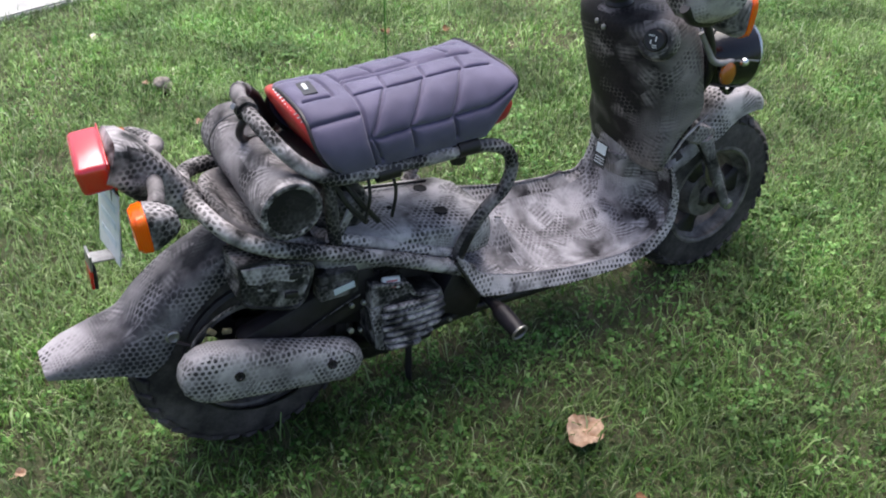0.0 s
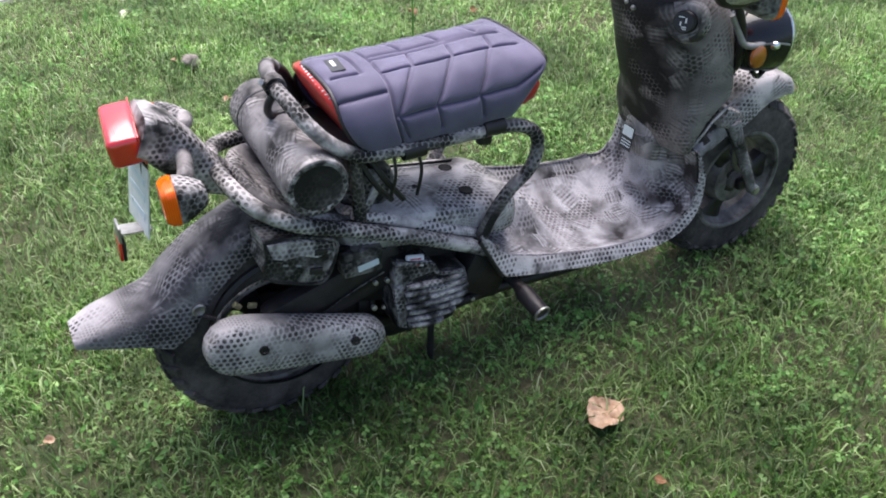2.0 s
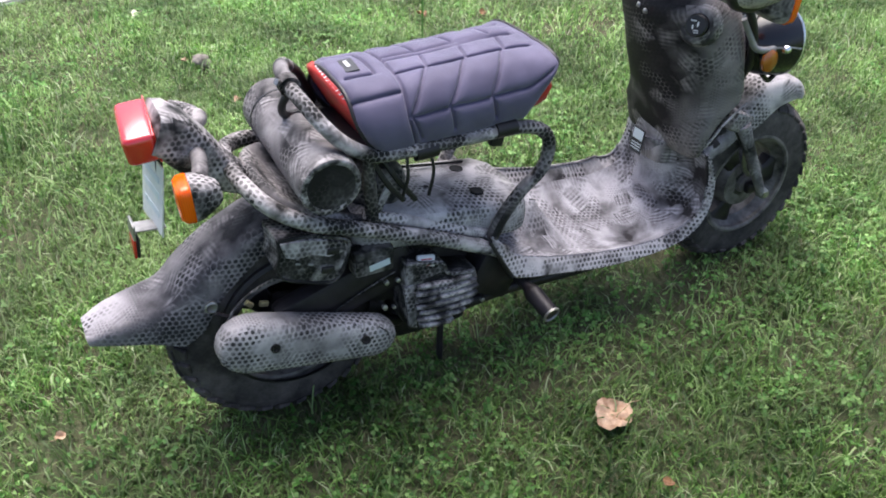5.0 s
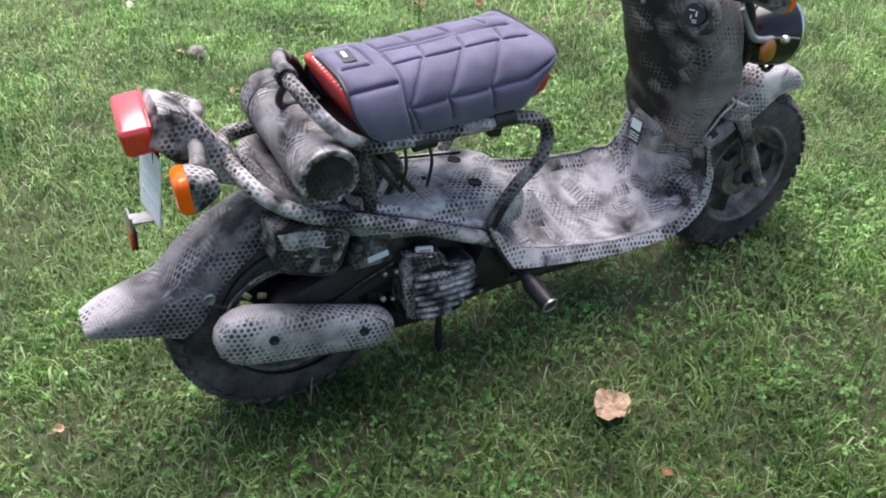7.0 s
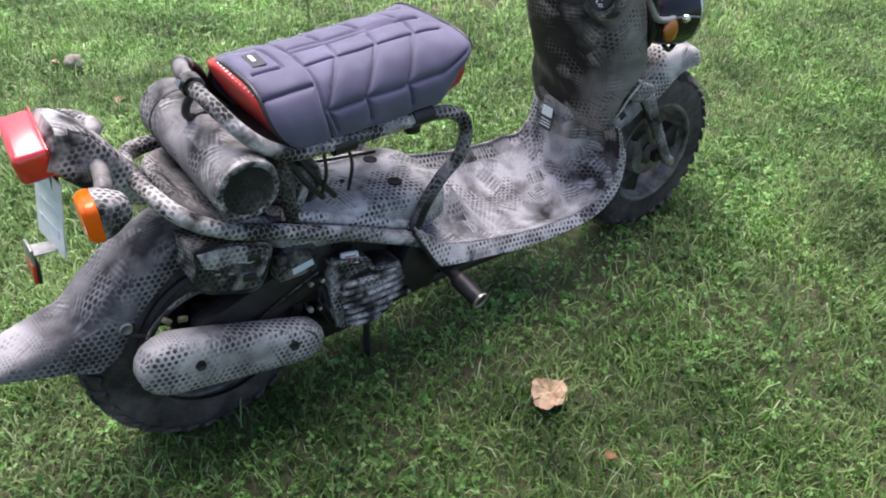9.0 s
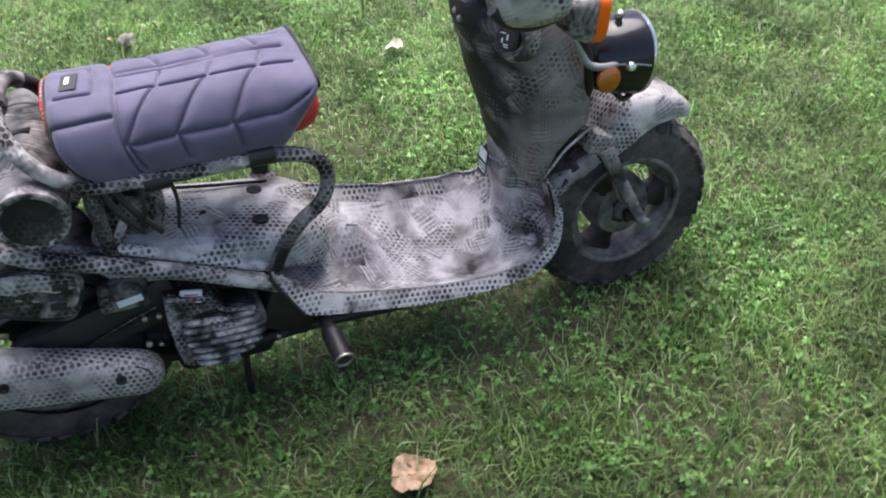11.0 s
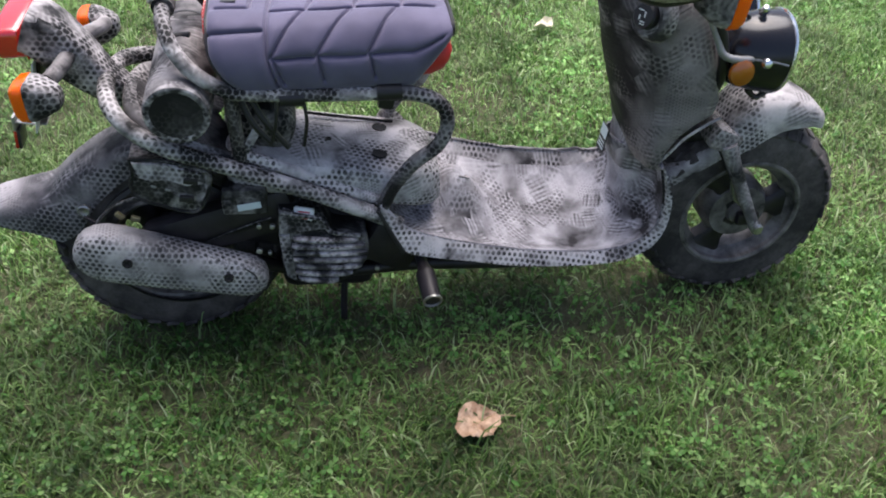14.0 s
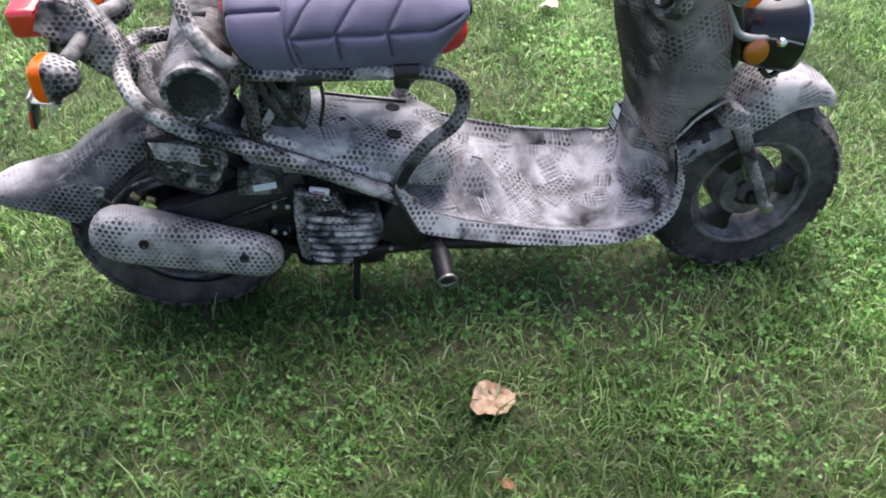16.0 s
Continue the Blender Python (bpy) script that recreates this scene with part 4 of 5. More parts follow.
def build_seat():
    x0, x1 = -0.462, -0.050
    prof = [(-0.106, 0.590), (-0.127, 0.595), (-0.142, 0.611), (-0.150, 0.638), (-0.149, 0.668), (-0.138, 0.695), (-0.118, 0.717), (-0.088, 0.729), (-0.045, 0.734), (0.0, 0.735)]
    prof = prof + [(-0.82 * y, z - 0.032 * (y / 0.15) ** 2) for y, z in reversed(prof[:-1])]
    fine = catmull([(0, y, z) for y, z in prof], 9)
    arc = [0.0]
    for a, b in zip(fine, fine[1:]):
        arc.append(arc[-1] + (b - a).length)
    total = arc[-1]
    low, high = 0.102, 0.203
    # grooves as segments of (x, arc length from the lower edge), the same on both flanks
    cuts = [((-0.368, 0.03), (-0.368, 0.10)), ((-0.368, 0.10), (-0.356, total / 2)), ((-0.46, 0.152), (-0.372, 0.152)), ((-0.368, low), (-0.07, low)), ((-0.358, high), (-0.075, high)), ((-0.356, total / 2 - 0.010), (-0.080, total / 2 - 0.006)), ((-0.448, 0.217), (-0.392, 0.217)), ((-0.392, 0.217), (-0.388, 0.272))]
    for a, b in ((-0.364, -0.298), (-0.286, -0.218), (-0.198, -0.138)):
        cuts.append(((a, low), (b, high)))
        cuts.append(((a + 0.012, 0.055), (a + 0.004, low)))
    for a in (-0.296, -0.214, -0.132):
        cuts.append(((a, high), (a + 0.012, high + 0.052)))
    nx = 230
    rows = []
    for i in range(nx + 1):
        f = i / nx
        x = x0 + (x1 - x0) * f
        end = min(1.0, min(f, 1 - f) / 0.055)
        close = 1 - 0.10 * (1 - math.sqrt(max(0.0, 1 - (1 - end) ** 2)))
        lift = 0.085 * max(0.0, (x + 0.120) / 0.070) ** 1.15
        row = []
        for p, s in zip(fine, arc):
            side = min(s, total - s)
            cut = 0.0
            for (ax, ay), (bx, by) in cuts:
                dx, dy = bx - ax, by - ay
                u = max(0.0, min(1.0, ((x - ax) * dx + (side - ay) * dy) / (dx * dx + dy * dy)))
                dist = math.hypot(x - ax - u * dx, side - ay - u * dy)
                cut = max(cut, math.exp(-(dist / 0.0026) ** 2) + 0.40 * math.exp(-(dist / 0.010) ** 2))
            y, z = p.y * close, 0.615 + (p.z - 0.615) * close
            sag = -0.010 * math.sin(math.pi * min(1, max(0, (x + 0.47) / 0.42))) * max(0, 1 - abs(y) / 0.14)
            z = z + sag - 0.018 * max(0.0, (x + 0.18) / 0.13) ** 2 * max(0.0, (z - 0.64) / 0.10)
            z = z + lift * max(0.0, 1 - (z - 0.60) / 0.12)
            inward = Vector((0, -y, 0.64 - z)).normalized() * 0.0085 * min(cut, 1.2)
            puff = 0.0016 * noise.noise((x * 30, y * 30, z * 30))
            back = 0.078 * max(0.0, 1 - f / 0.40) * max(0.0, 1 - side / 0.125) ** 1.7
            row.append((x + back, y + inward.y, z + inward.z + puff))
        rows.append(row)
    bm = sheet(rows, 0.006)
    inner = []
    core = [(-0.112, 0.600), (-0.128, 0.610), (-0.136, 0.640), (-0.128, 0.678), (-0.102, 0.706), (-0.05, 0.718), (0, 0.720)]
    core = core + [(-0.85 * y, z) for y, z in reversed(core[:-1])]
    for x, k in ((-0.474, 0.86), (-0.473, 0.95), (-0.469, 0.995), (-0.460, 1.02), (-0.43, 0.99), (-0.3, 0.94), (-0.12, 0.95), (-0.085, 0.97), (-0.066, 0.99), (-0.055, 0.95), (-0.049, 0.86), (-0.046, 0.72)):
        rise = 0.034 * max(0.0, (x + 0.105) / 0.055) ** 2
        drop = -0.018 * max(0.0, (x + 0.18) / 0.13) ** 2
        inner.append([(x + 0.050 * max(0.0, min(1.0, (0.715 - z) / 0.115)) * max(0.0, min(1.0, (-0.40 - x) / 0.07)), y * k, 0.640 + (z - 0.640) * k + (drop if z > 0.66 else rise * (0.66 - z) / 0.06)) for y, z in core])
    cushion = part("cushion", skin(inner), RED_VINYL, scooter, "red vinyl seat under its padded cover", 50)
    pad = part("seat_cover", bm, PAD, scooter, "purple-grey quilted gel pad over the seat", 80)
    for edge in (rows[0], rows[-1]):
        part("binding", tube(edge[::9] + [edge[-1]], 0.0042, 8, 2), BLACK, pad, "black sewn edge of the pad")
    tag_m = pose(-0.424, -0.020, 0.7325, -2, 0, 84)
    part("tag", block((0.055, 0.026, 0.0025), tag_m, 0.0006, 1), INK, pad, "dark woven maker's tag")
    part("tag_mark", block((0.026, 0.007, 0.0012), tag_m @ pose(0.004, 0.002, 0.002), 0.0), WHITE, pad, "white mark on the tag")
    # pale bars of lettering along the rear edge of the red cushion
    for i in range(11):
        a = i / 10
        y = 0.034 - 0.126 * a
        m = pose(-0.4664 + 0.0040 * (2 * a - 1) ** 2, y, 0.7205 - 0.012 * a ** 2.2, 4 - 22 * a, -13, 0)
        part("letter_bar", block((0.010, 0.0052, 0.0016), m, 0.0), WHITE, cushion)
    base = block((0.34, 0.20, 0.022), pose(-0.285, 0, 0.595), 0.01)
    part("seat_base", base, BLACK, scooter, "black plastic seat base")


build_seat()


def mirrored(points):
    return [(x, -y, z) for x, y, z in points]


def build_frame():
    r = 0.0155
    loop = [(-0.150, -0.128, 0.292), (-0.191, -0.130, 0.316), (-0.288, -0.130, 0.370), (-0.389, -0.130, 0.420), (-0.487, -0.130, 0.466), (-0.551, -0.130, 0.495), (-0.600, -0.127, 0.526), (-0.633, -0.113, 0.553), (-0.653, -0.085, 0.574), (-0.662, -0.040, 0.584), (-0.663, 0.010, 0.586), (-0.657, 0.055, 0.584), (-0.639, 0.088, 0.581), (-0.594, 0.114, 0.571), (-0.545, 0.126, 0.548), (-0.460, 0.130, 0.480), (-0.288, 0.130, 0.372), (-0.150, 0.128, 0.292)]
    part("frame_tube", tube(loop, r, 14, 6), CAMO_NET, scooter, "dotted grey frame tube looping round the tail")
    rail = [(-0.182, -0.125, 0.335), (-0.160, -0.130, 0.385), (-0.120, -0.134, 0.437), (-0.076, -0.135, 0.472), (-0.058, -0.135, 0.515), (-0.068, -0.135, 0.555), (-0.110, -0.135, 0.580), (-0.18, -0.135, 0.588), (-0.30, -0.135, 0.594), (-0.420, -0.135, 0.604)]
    right = rail + [(-0.450, -0.138, 0.617), (-0.478, -0.139, 0.637), (-0.503, -0.133, 0.662), (-0.523, -0.113, 0.689), (-0.535, -0.076, 0.711), (-0.539, -0.036, 0.719)]
    rail_path = catmull(right, 6)
    part("seat_rail", tube(rail_path[40:], 0.0135, 14, 1, None, False), CAMO_NET, scooter, "dotted seat rail rising to the grab bar")
    part("rail_bend", tube(rail_path[:41], 0.0136, 14, 1, None, False), CAMO_PIPE, scooter, "dark front bend of the seat rail")
    part("seat_rail", tube(mirrored(rail) + [(-0.455, 0.130, 0.614)], 0.0135, 14, 5), CAMO_NET, scooter, "dotted seat rail on the far flank")
    grab = part("grab_bar", tube([(-0.539, -0.036, 0.719), (-0.537, 0.000, 0.723), (-0.531, 0.040, 0.727), (-0.518, 0.070, 0.721), (-0.500, 0.088, 0.705), (-0.482, 0.100, 0.680), (-0.458, 0.118, 0.614)], [0.0138, 0.0138, 0.0135, 0.013, 0.0125, 0.0125, 0.0125], 14, 6), BLACK, scooter, "black grab bar behind the seat")
    part("bar_sleeve", tube([(-0.538, -0.005, 0.7225), (-0.531, 0.040, 0.727), (-0.518, 0.070, 0.721), (-0.506, 0.083, 0.710)], 0.0142, 14, 6), CAMO_LIGHT, grab, "painted sleeve on the grab bar")
    part("clamp", tube([(-0.5385, -0.030, 0.7200), (-0.5375, -0.008, 0.7220)], 0.0195, 16), CAMO_DIRTY, grab, "painted clamp on the grab bar")
    part("clamp_bolt", lathe([(-0.004, 0.006), (0.006, 0.006), (0.007, 0.0)], (-0.556, -0.020, 0.730), axis_frame((-0.7, -0.3, 0.5)), 10), STEEL, grab, "bare bolt head")
    part("strap", tube([(-0.540, -0.022, 0.708), (-0.551, -0.016, 0.690), (-0.552, -0.004, 0.668), (-0.542, 0.008, 0.652), (-0.526, 0.014, 0.649), (-0.508, 0.012, 0.650)], 0.0075, 10, 6), BLACK, grab, "black strap hanging from the grab bar")
    # rubber sleeves and mounts on the rail
    for x in (-0.333, -0.163):
        part("rail_clamp", tube([(x - 0.022, -0.135, 0.591), (x + 0.022, -0.135, 0.590)], 0.0165, 14), BLACK, scooter, "black clamp on the seat rail")
    part("seat_stop", block((0.030, 0.020, 0.045), pose(-0.165, -0.110, 0.566, 0, 12, 0), 0.006), BLACK, scooter, "black rubber seat stop")
    # upright stays from loop to rail
    for y in (-0.115, 0.115):
        part("stay", tube([(-0.440, y, 0.455), (-0.440, y, 0.600)], 0.013, 12), CAMO_DIRTY, scooter, "grimy upright frame stay")
        part("gusset", block((0.060, 0.006, 0.016), pose(-0.415, y, 0.500, 0, -58, 0), 0.003), CAMO_LIGHT, scooter)
    # dished tray inside the loop, with a rolled ridge along its border
    border = [Vector(p) for p in catmull(loop[3:-2], 5)]
    middle = Vector((-0.480, 0.0, 0.500))
    rows = []
    for f, lift in ((0.89, -0.022), (0.865, -0.004), (0.83, 0.007), (0.79, 0.010), (0.74, 0.006), (0.68, -0.002), (0.58, -0.008), (0.42, -0.008), (0.22, -0.006), (0.02, -0.004)):
        rows.append([middle + f * (p - middle) + Vector((0, 0, lift)) for p in border])
    bm = sheet(rows, 0.006)
    ruffle(bm, 0.002, 20)
    tray = part("tail_tray", bm, CAMO_CAN, scooter, "blotched dished tray inside the tail loop", 70)

build_frame()

# ---- canister lying across under the grab loop ----
CAN, CAN_AXIS = (-0.5265, 0.0, 0.5935), axis_frame((0.010, 1.0, 0.066))
can_bm = lathe([(-0.160, 0.0), (-0.160, 0.049), (-0.158, 0.053), (-0.153, 0.056), (-0.145, 0.0575), (0.112, 0.0575), (0.116, 0.059), (0.158, 0.059), (0.168, 0.055), (0.172, 0.046), (0.172, 0.0)], CAN, CAN_AXIS, 44)
can = part("canister", can_bm, CAMO_CAN, scooter, "round spray-painted canister lying across the tail")
part("end_ring", lathe([(-0.1520, 0.0574), (-0.1605, 0.0555), (-0.1625, 0.0520), (-0.1622, 0.049), (-0.1614, 0.045), (-0.1590, 0.044)], CAN, CAN_AXIS, 36, cap=False), CAMO_RIB, can, "dotted rim of the canister end")
part("end_cap", lathe([(-0.1606, 0.0), (-0.1608, 0.0450), (-0.159, 0.0460)], CAN, CAN_AXIS, 36), CAMO_END, can, "dark worn end of the canister")
part("lid_seam", lathe([(0.108, 0.0572), (0.109, 0.0586), (0.114, 0.0586), (0.115, 0.0572)], CAN, CAN_AXIS, 44, cap=False), BLACK, can, "dark seam of the canister lid")


def build_battery_cover():
    data = [(-0.475, 0.425, 0.045, 0.085), (-0.46, 0.425, 0.050, 0.105), (-0.42, 0.415, 0.052, 0.114), (-0.34, 0.397, 0.048, 0.117), (-0.25, 0.378, 0.048, 0.117), (-0.17, 0.362, 0.052, 0.114), (-0.11, 0.350, 0.056, 0.106), (-0.080, 0.342, 0.052, 0.092), (-0.062, 0.334, 0.042, 0.070)]
    rings = [se_ring((x, 0.004, z), (0, 1, 0), (0, 0, 1), w, h, 4.2, 44) for x, z, h, w in data]
    bm = skin(rings)
    ruffle(bm, 0.002, 18)
    cover = part("battery_cover", bm, CAMO_PALE, scooter, "pale blotched battery cover between seat and footboard", 60)
    # Raised black discs stand in for the shade inside the drain holes.
    for x, y, z, r in ((-0.172, 0.045, 0.4142, 0.015), (-0.180, -0.058, 0.4150, 0.015), (-0.277, -0.016, 0.4320, 0.006)):
        part("hole", lathe([(-0.003, r), (0.0010, r), (0.0012, r * 0.95), (0.0004, r * 0.85), (0.0004, 0.0)], (x, y, z), axis_frame((0.15, 0.0, 1)), 20), GAP_BLACK, cover, "matt black disc standing in for a drain hole")
    part("seam", tube([(-0.315, 0.066, 0.4475), (-0.23, 0.069, 0.428), (-0.142, 0.072, 0.410)], 0.003, 6, 6), GAP_BLACK, cover, "dark seam on the cover")
    part("cover_flange", tube([(-0.452, -0.108, 0.474), (-0.368, -0.108, 0.432), (-0.284, -0.108, 0.388), (-0.205, -0.110, 0.350), (-0.178, -0.102, 0.345)], [0.010, 0.012, 0.012, 0.012, 0.008], 12, 6), CAMO_RIM, cover, "dotted flange along the cover's foot")
    part("cover_lip", tube([(-0.44, -0.121, 0.455), (-0.33, -0.122, 0.401), (-0.20, -0.122, 0.336)], 0.0026, 8, 6), CAMO_LIGHT, cover, "pale lower lip of the cover")
    part("rear_body", block((0.13, 0.16, 0.10), pose(-0.40, 0.0, 0.49, 0, 12, 0), 0.045, 5), CAMO_CAN, scooter, "grey rounded housing under the seat")


build_battery_cover()


def build_rear_fender():
    path = [(-0.50, 0.476), (-0.56, 0.484), (-0.63, 0.476), (-0.69, 0.454), (-0.745, 0.427), (-0.79, 0.396), (-0.83, 0.364), (-0.88, 0.352), (-0.935, 0.341), (-0.980, 0.324)]
    drop = [0.03, 0.048, 0.060, 0.070, 0.088, 0.116, 0.104, 0.066, 0.040, 0.016]
    half = [0.058, 0.066, 0.070, 0.072, 0.073, 0.072, 0.070, 0.064, 0.056, 0.040]
    path = catmull([(x, 0, z) for x, z in path], 4)
    t = np.linspace(0, 1, len(path))
    key = np.linspace(0, 1, len(drop))
    section = [(-0.97, -1.0), (-1.0, -0.72), (-1.0, -0.42), (-0.95, -0.20), (-0.80, -0.07), (-0.5, -0.015), (0, 0), (0.5, -0.015), (0.80, -0.07), (0.95, -0.20), (1.0, -0.42), (1.0, -0.72), (0.97, -1.0)]
    rows = [[(p.x - 0.10 * h * d * min(1, f * 2), 0.014 + s * w, p.z + h * d) for s, h in section] for p, f, w, d in ((p, f, float(np.interp(f, key, half)), float(np.interp(f, key, drop))) for p, f in zip(path, t))]
    bm = sheet(rows, 0.005)
    ruffle(bm, 0.002, 16)
    fender = part("rear_fender", bm, CAMO_SLATE, scooter, "slate-dark dotted rear mudguard with a pale duck-tail flap", 60)
    for s in (-1, 1):
        part("bolt", lathe([(-0.006, 0.013), (0.004, 0.013), (0.006, 0.010), (0.004, 0.007), (0.004, 0.0)], (-0.757, 0.014 + s * 0.075, 0.338), axis_frame((0, s, 0)), 16), STEEL, fender, "mudguard bolt in a pale boss")
    part("stay", tube([(-0.755, -0.080, 0.335), (-0.70, -0.090, 0.30), (-0.64, -0.085, 0.25)], 0.004, 8), GREASE, fender)


build_rear_fender()


def signal_head(stalk, c, d, tall=0.041, deep=0.025):
    """A squarish painted housing closed by a deep, flat-faced lens."""
    c, d = Vector(c), Vector(d).normalized()
    u = d.cross(Vector((0, 0, 1))).normalized()
    v = u.cross(d)
    rings = [se_ring(c + d * x, u, v, tall * f, tall * f, p, 28) for x, f, p in ((-0.042, 0.10, 3.0), (-0.042, 0.40, 3.0), (-0.036, 0.58, 3.2), (-0.018, 0.86, 3.6), (-0.002, 1.0, 4.2), (0.006, 1.0, 4.5))]
    bm = skin(rings)
    ruffle(bm, 0.0015, 40)
    part("housing", bm, CAMO_NET, stalk, "dotted signal housing", 50)
    rings = [se_ring(c + d * x, u, v, tall * f, tall * f, p, 28) for x, f, p in ((0.0065, 0.99, 4.8), (0.0085, 1.02, 4.8), (0.008 + 0.6 * deep, 0.98, 5.0), (0.007 + deep, 0.82, 5.0), (0.0085 + deep, 0.60, 4.5), (0.009 + deep, 0.10, 4.0))]
    part("lens", skin(rings), ORANGE, stalk, "orange signal lens", 30)


def build_tail():
    rings = []
    for x, z, a, b in ((-0.640, 0.548, 0.030, 0.026), (-0.672, 0.572, 0.034, 0.034), (-0.706, 0.616, 0.040, 0.045), (-0.738, 0.655, 0.048, 0.047), (-0.762, 0.680, 0.056, 0.042), (-0.779, 0.688, 0.059, 0.038)):
        rings.append(se_ring((x, 0.014, z), (0, 1, 0), (0.45, 0, 0.9), a, b, 4.2, 32))
    bm = skin(rings)
    ruffle(bm, 0.002, 20)
    tail = part("tail_housing", bm, CAMO_TAIL, scooter, "dotted grey tail housing behind the loop", 60)
    lamp = part("tail_lamp", block((0.056, 0.128, 0.056), pose(-0.799, 0.026, 0.678, 8, -4, -6), 0.012, 4), RED_LENS, tail, "red tail lamp lens")
    part("lamp_seam", block((0.004, 0.1285, 0.0565), pose(-0.774, 0.026, 0.6785, 8, -4, -6), 0.012, 3), RED_LENS, lamp)
    plate_m = Matrix.Translation((-0.797, 0.026, 0.562)) @ pose(0, 0, 0, 0, 12, 5)
    plate = part("number_plate", block((0.003, 0.115, 0.135), plate_m, 0.001, 1), WHITE, tail, "white number plate under the tail lamp")
    for v in (0.035, 0.005, -0.03):
        part("plate_bar", block((0.001, 0.08, 0.012), plate_m @ pose(-0.002, 0, v), 0.0), STICKER, plate)
    part("plate_bracket", block((0.012, 0.05, 0.16), pose(-0.785, 0.026, 0.585, 0, 10, 0), 0.003), BLACK, tail, "black plate bracket")
    arm = part("reflector_arm", block((0.058, 0.036, 0.003), pose(-0.822, 0.012, 0.502, 0, 8, 0), 0.001, 1), STEEL, tail, "bare metal reflector arm")
    part("reflector_backing", block((0.005, 0.044, 0.030), pose(-0.850, 0.012, 0.505, 0, 8, 0), 0.0015), STEEL, arm, "bare metal reflector backing")
    part("reflector", block((0.006, 0.042, 0.038), pose(-0.855, 0.012, 0.472, 0, 8, 0), 0.002), RED_LENS, arm, "dark red reflector")
    part("reflector_back", block((0.006, 0.044, 0.040), pose(-0.849, 0.012, 0.472, 0, 8, 0), 0.002), BLACK, arm, "black back of the reflector")
    for s in (-1, 1):
        fore = 0.045 if s > 0 else 0.0
        stalk = tube([(-0.715, 0.022 + s * 0.03, 0.640), (-0.722 + fore, 0.022 + s * 0.085, 0.638), (-0.735 + fore, 0.022 + s * 0.125, 0.632)], 0.014, 12)
        lamp = part("turn_signal", stalk, CAMO, tail, "rear turn signal on a painted stalk")
        signal_head(lamp, (-0.752 + fore, 0.022 + s * 0.155, 0.620 if s < 0 else 0.610), (-1, -s * 0.08, 0.0), 0.0345, 0.022)



build_tail()


def build_engine():
    engine = part("engine", block((0.20, 0.16, 0.16), pose(-0.40, 0.0, 0.30, 0, 18, 0), 0.02), GREASE, scooter, "greasy black engine block")
    part("cylinder", block((0.15, 0.13, 0.15), pose(-0.27, -0.005, 0.24, 0, 0, 0), 0.025), GREASE, engine)
    part("crankcase", block((0.20, 0.15, 0.10), pose(-0.30, 0.005, 0.135, 0, 4, 0), 0.03, 3), GREASE, engine, "greasy black crankcase")
    # Unseen far-side block, added to keep light from under the engine.
    part("far_shade_block", block((0.34, 0.05, 0.13), pose(-0.45, 0.135, 0.215, 0, 3, 0), 0.03, 3), GREASE, engine, "unseen black block added on the far flank to shade the ground")
    stand = part("centre_stand", tube([(-0.262, -0.052, 0.150), (-0.272, -0.054, 0.070), (-0.278, -0.056, -0.018)], 0.008, 10), GREASE, scooter, "greasy black centre stand on the ground")
    part("stand_leg", tube([(-0.262, 0.060, 0.150), (-0.272, 0.062, 0.070), (-0.278, 0.064, -0.024)], 0.008, 10), GREASE, stand)
    part("stand_bar", tube([(-0.262, -0.060, 0.140), (-0.262, 0.070, 0.140)], 0.008, 10), GREASE, stand)
    part("gear_case", block((0.30, 0.05, 0.085), pose(-0.50, -0.085, 0.305, 0, -14, 0), 0.02), GREASE, engine)
    part("belt_case", block((0.30, 0.075, 0.10), pose(-0.52, 0.085, 0.26, 0, 8, 0), 0.02), GREASE, engine)
    outline = smooth_outline([(-0.384, 0.346), (-0.376, 0.349), (-0.320, 0.330), (-0.301, 0.324), (-0.288, 0.300), (-0.280, 0.288), (-0.230, 0.275), (-0.218, 0.266), (-0.214, 0.222), (-0.232, 0.186), (-0.270, 0.155), (-0.305, 0.147), (-0.362, 0.160), (-0.386, 0.178), (-0.391, 0.230), (-0.389, 0.300)], 3)
    # Base is near black so that the gaps between the louvres look shaded.
    fan = part("fan_cover", slab(outline, -0.130, -0.05, 0.012, 3), CAMO_GRIME, engine, "grimy louvred fan cover, its base darkened for shaded gaps", 40)
    for i in range(7):
        z = 0.170 + 0.0168 * i
        xa, xb = -0.362 - 0.005 * (i % 2), -0.219 - 0.062 * (abs(i - 3.9) / 3.9) ** 2.2
        rows = [se_ring((x, -0.136 - out, z + 0.010 - 0.014 * f), (0, 1, 0), (0, 0, 1), 0.0080, 0.0060 * w, 2.6, 12) for x, out, f, w in ((xa, -0.004, 0.0, 0.7), (xa + 0.015, 0.0, 0.12, 1.0), ((xa + xb) / 2, 0.003, 0.5, 1.0), (xb - 0.012, -0.001, 0.93, 1.0), (xb, -0.006, 1.0, 0.7))]
        part("louvre", skin(rows), CAMO_RIB, fan)
    part("fan_strip", slab([(-0.390, 0.290), (-0.369, 0.290), (-0.366, 0.172), (-0.384, 0.184)], -0.1335, -0.10, 0.004, 2), CAMO_NET, fan, "dotted flank of the fan cover", 40)
    part("fan_neck", slab([(-0.384, 0.346), (-0.374, 0.348), (-0.322, 0.330), (-0.302, 0.322), (-0.292, 0.298), (-0.388, 0.294)], -0.1345, -0.10, 0.004, 2), CAMO_BOX, fan, "grimy dotted neck of the fan cover", 40)
